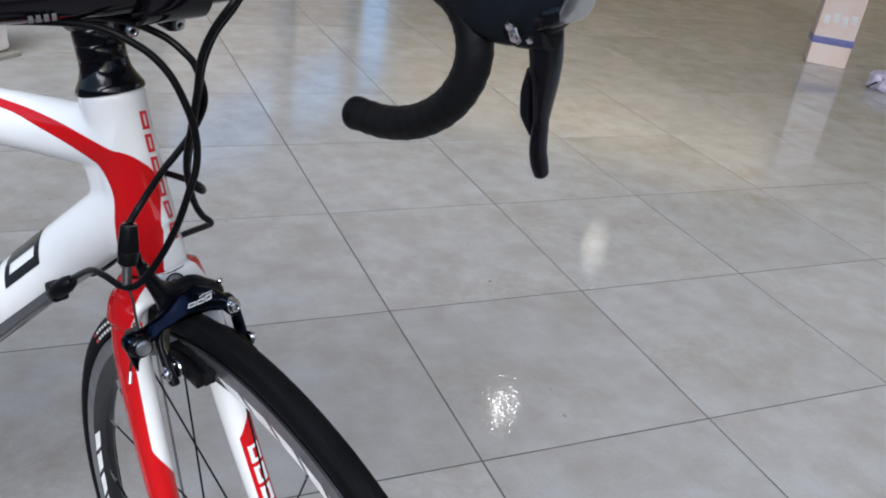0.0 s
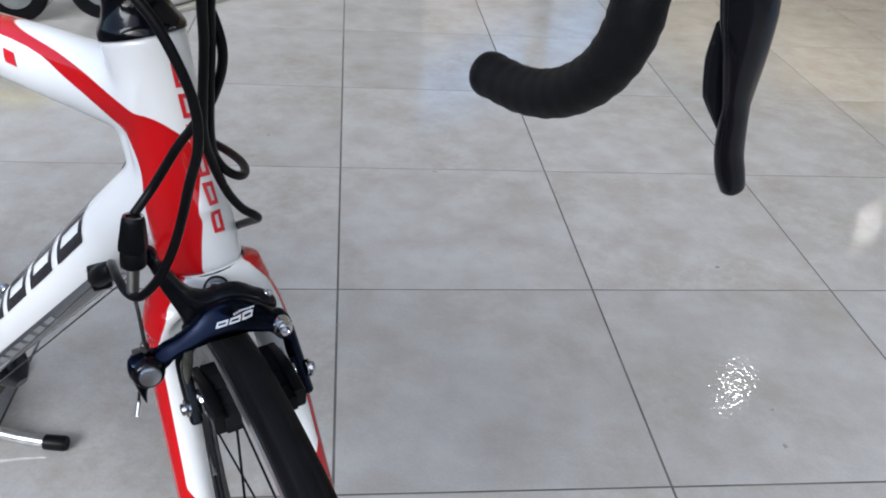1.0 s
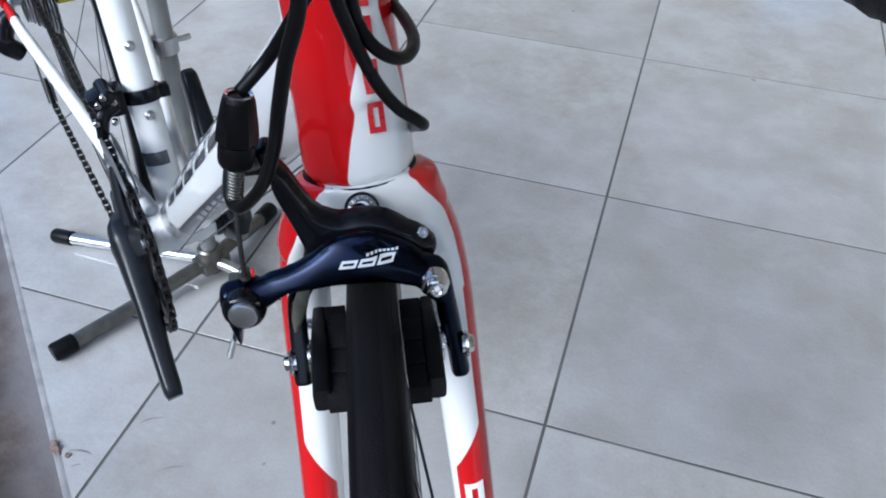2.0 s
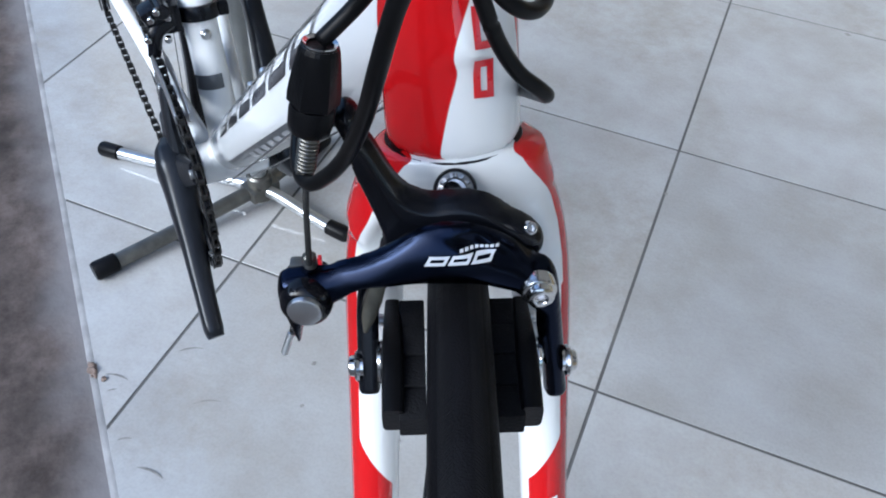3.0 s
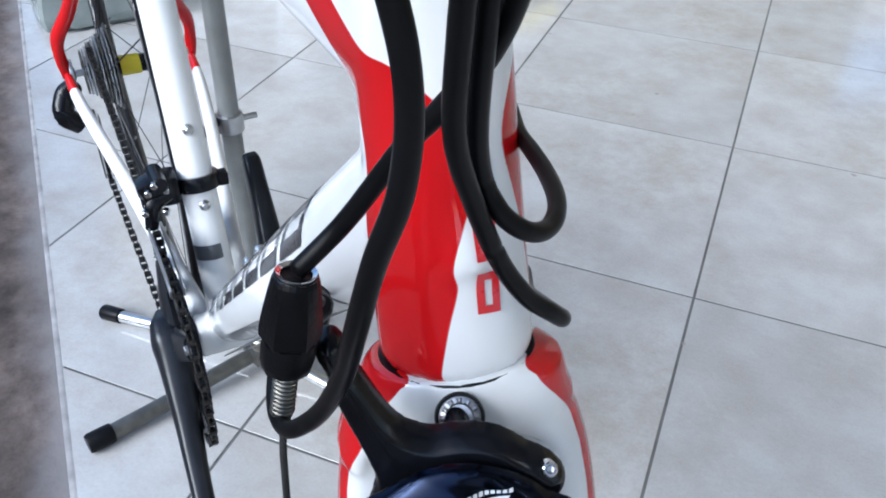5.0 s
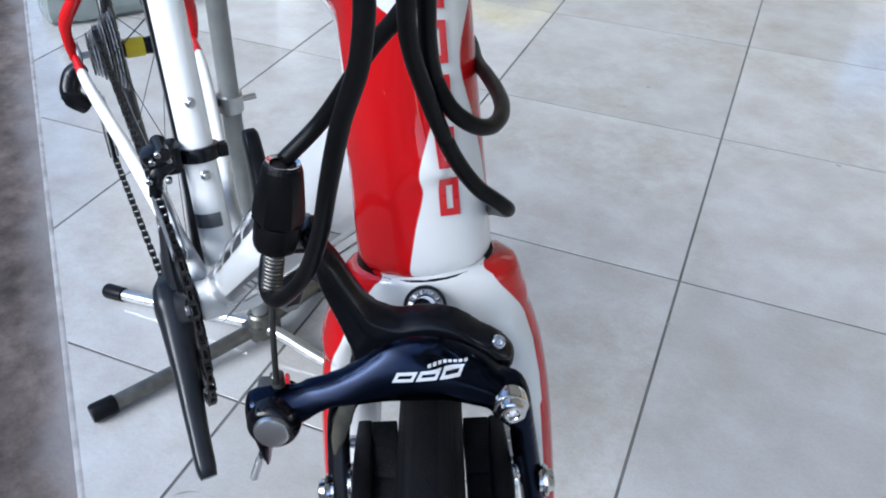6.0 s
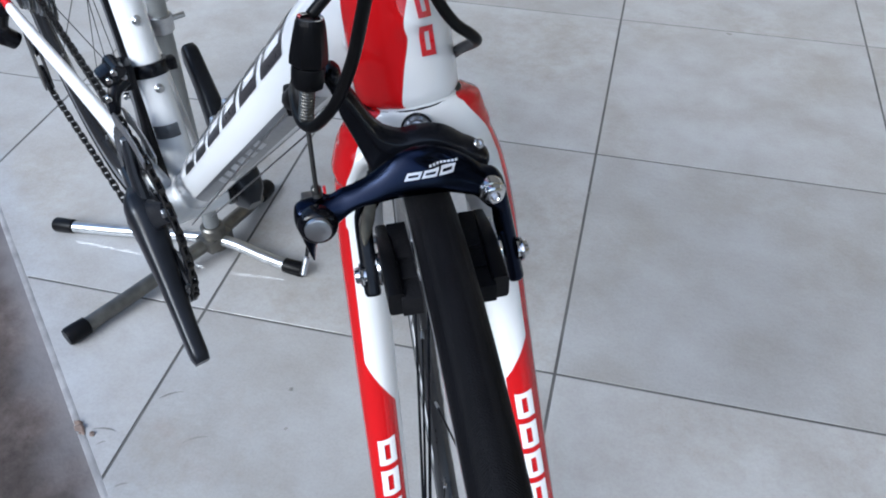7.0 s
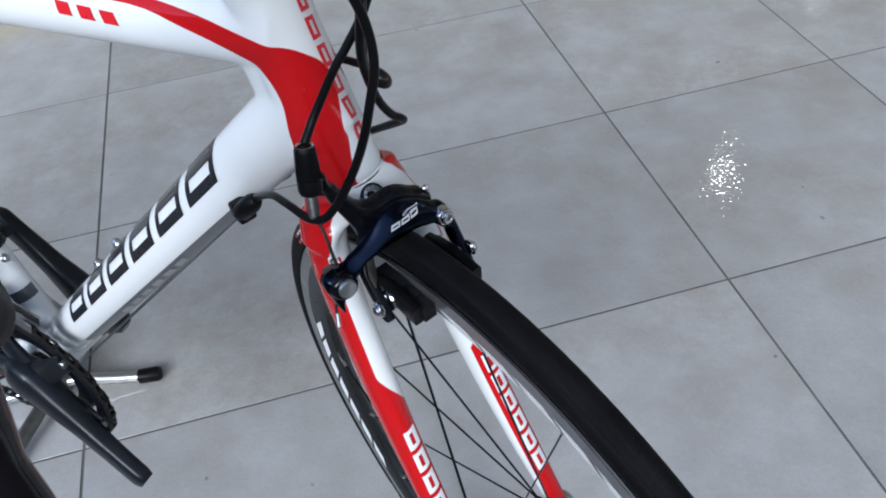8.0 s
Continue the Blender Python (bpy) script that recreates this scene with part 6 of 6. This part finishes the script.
def tile_solid(bm, poly, lift=0.0, at=(0, 0)):
    """A thin tile with a narrow chamfer."""
    cx, cy = sum(p[0] for p in poly) / len(poly), sum(p[1] for p in poly) / len(poly)

    def ring(inset, z):
        out = []
        for x, y in poly:
            d = math.hypot(x - cx, y - cy)
            k = 1 - inset / d
            out.append(bm.verts.new((at[0] + cx + (x - cx) * k, at[1] + cy + (y - cy) * k, z + lift)))
        return out
    r = [ring(0, -0.007), ring(0, -0.00025), ring(0.0004, 0.0)]
    for a, b in zip(r, r[1:]):
        for i in range(len(poly)):
            j = (i + 1) % len(poly)
            bm.faces.new((a[i], a[j], b[j], b[i]))
    bm.faces.new(r[-1])
    return bm


e1, e2 = ROOM.to_3x3() @ Vector((1, 0, 0)), ROOM.to_3x3() @ Vector((0, 1, 0))
half = (TILE - JOINT) / 2
square = [(-half, -half), (half, -half), (half, half), (-half, half)]
bm = bmesh.new()
whole = mesh_of(tile_solid(bm, square), "tile", smooth=False)
whole.materials.append(TILES)
cells = []
for i in range(-22, 24):
    for j in range(-22, 26):
        cx, cy = (i + 0.5) * TILE, (j + 0.5) * TILE
        poly = [(cx + x, cy + y) for x, y in square]
        cut = poly
        for n, d in ((e2, EDGE + 0.003), (-e2, -B1), (e1, A0), (-e1, -A1)):
            cut = clip(cut, n, d) if cut else cut
        if len(cut) >= 3 and abs(sum(cut[k][0] * cut[(k + 1) % len(cut)][1] - cut[(k + 1) % len(cut)][0] * cut[k][1] for k in range(len(cut)))) > 0.002:
            cells.append((math.hypot(cx - 0.5, cy - 0.3), cx, cy, cut if cut != poly else None))
cells.sort(key=lambda c: c[0])
inv = floor.matrix_world.inverted()
rest = bmesh.new()
for k, (_, cx, cy, cut) in enumerate(cells):
    lift = random.uniform(-0.0004, 0.0004)
    if k >= 290:
        tile_solid(rest, cut or square, lift, (0, 0) if cut else (cx, cy))
        continue
    me = whole
    if cut:
        b = bmesh.new()
        me = mesh_of(tile_solid(b, [(x - cx, y - cy) for x, y in cut]), "tile", smooth=False)
        me.materials.append(TILES)
    ob = new("tile", me)
    ob.parent = floor
    ob.matrix_basis = inv @ pose(cx, cy, lift)
me = mesh_of(rest, "far_tiles", smooth=False)
me.materials.append(TILES)
far = new("far_tiles", me)
far.parent = floor
far.matrix_basis = inv
tagged(far, "grey floor tiles deep in the shop", kind="stuff")


# ---- dirt on the floor ----
SCUFF = material("scuff_dirt", (0.20, 0.19, 0.18), 0.7, vary=0.3, scale=60, bump=0.3, bump_scale=300)
CRUMB = material("brown_crumb", (0.19, 0.14, 0.115), 0.8, vary=0.3, scale=80, bump=0.6, bump_scale=400)
bm = bmesh.new()


def scuff(a, b, width, bow=0.1):
    """A thin bowed smear, tapered to both ends, lying on the tiles."""
    a, b = Vector((*a, 0.0012)), Vector((*b, 0.0012))
    d = b - a
    n = Vector((-d.y, d.x, 0))
    top, low = [], []
    for k in range(11):
        t = k / 10
        p = a + d * t + n * (bow * 4 * t * (1 - t))
        w = width * (math.sin(math.pi * t) ** 0.7 * random.uniform(0.6, 1.1) + 0.05)
        u = n.normalized() * (w / 2)
        top.append(bm.verts.new(p + u))
        low.append(bm.verts.new(p - u))
    for k in range(10):
        bm.faces.new((low[k], low[k + 1], top[k + 1], top[k]))


def speck(at, r):
    ring = []
    for k in range(9):
        t = 2 * math.pi * k / 9
        q = r * random.uniform(0.55, 1.2)
        ring.append(bm.verts.new((at[0] + q * math.cos(t), at[1] + q * math.sin(t), 0.0012)))
    bm.faces.new(ring)


for a, b, w in (((0.209, -0.878), (0.218, -0.843), 0.0032), ((0.272, -0.957), (0.300, -0.930), 0.0036), ((0.227, -0.972), (0.231, -0.955), 0.0030), ((0.123, -0.972), (0.144, -0.945), 0.0026), ((0.121, -0.879), (0.129, -0.844), 0.0026), ((0.151, -0.974), (0.152, -0.961), 0.0022)):
    scuff(a, b, w)
for at, r in (((0.203, -0.716), 0.0042), ((-0.192, 0.545), 0.007), ((-0.646, 0.376), 0.006), ((0.870, 0.209), 0.0050), ((0.819, 0.282), 0.004), ((0.875, -0.143), 0.0045), ((-0.579, 0.265), 0.005), ((0.547, 0.658), 0.006), ((0.086, -0.085), 0.004), ((0.480, 0.380), 0.003), ((0.261, -0.750), 0.003), ((0.353, -0.654), 0.0028)):
    speck(at, r)
marks = part("floor_scuffs", bm, SCUFF, None, sharp=0)
marks.matrix_world = ROOM
tagged(marks, "dark scuff marks and specks of dirt on the tiles", "dirt", "", "stuff")
bm = bmesh.new()
for k in range(14):
    r = random.uniform(0.002, 0.006)
    at = (0.118 + random.gauss(0, 0.008), EDGE + random.gauss(0.0, 0.006), -0.001 + r * 0.4)
    v = bmesh.ops.create_icosphere(bm, subdivisions=1, radius=r, matrix=Matrix.Translation(at))["verts"]
    for q in v:
        q.co += Vector((random.uniform(-1, 1), random.uniform(-1, 1), random.uniform(-0.5, 0.5))) * r * 0.3
marks = part("edge_crumbs", bm, CRUMB, None, sharp=20)
marks.matrix_world = ROOM
tagged(marks, "brown crumbs of dirt at the floor edge", "dirt", "", "stuff")
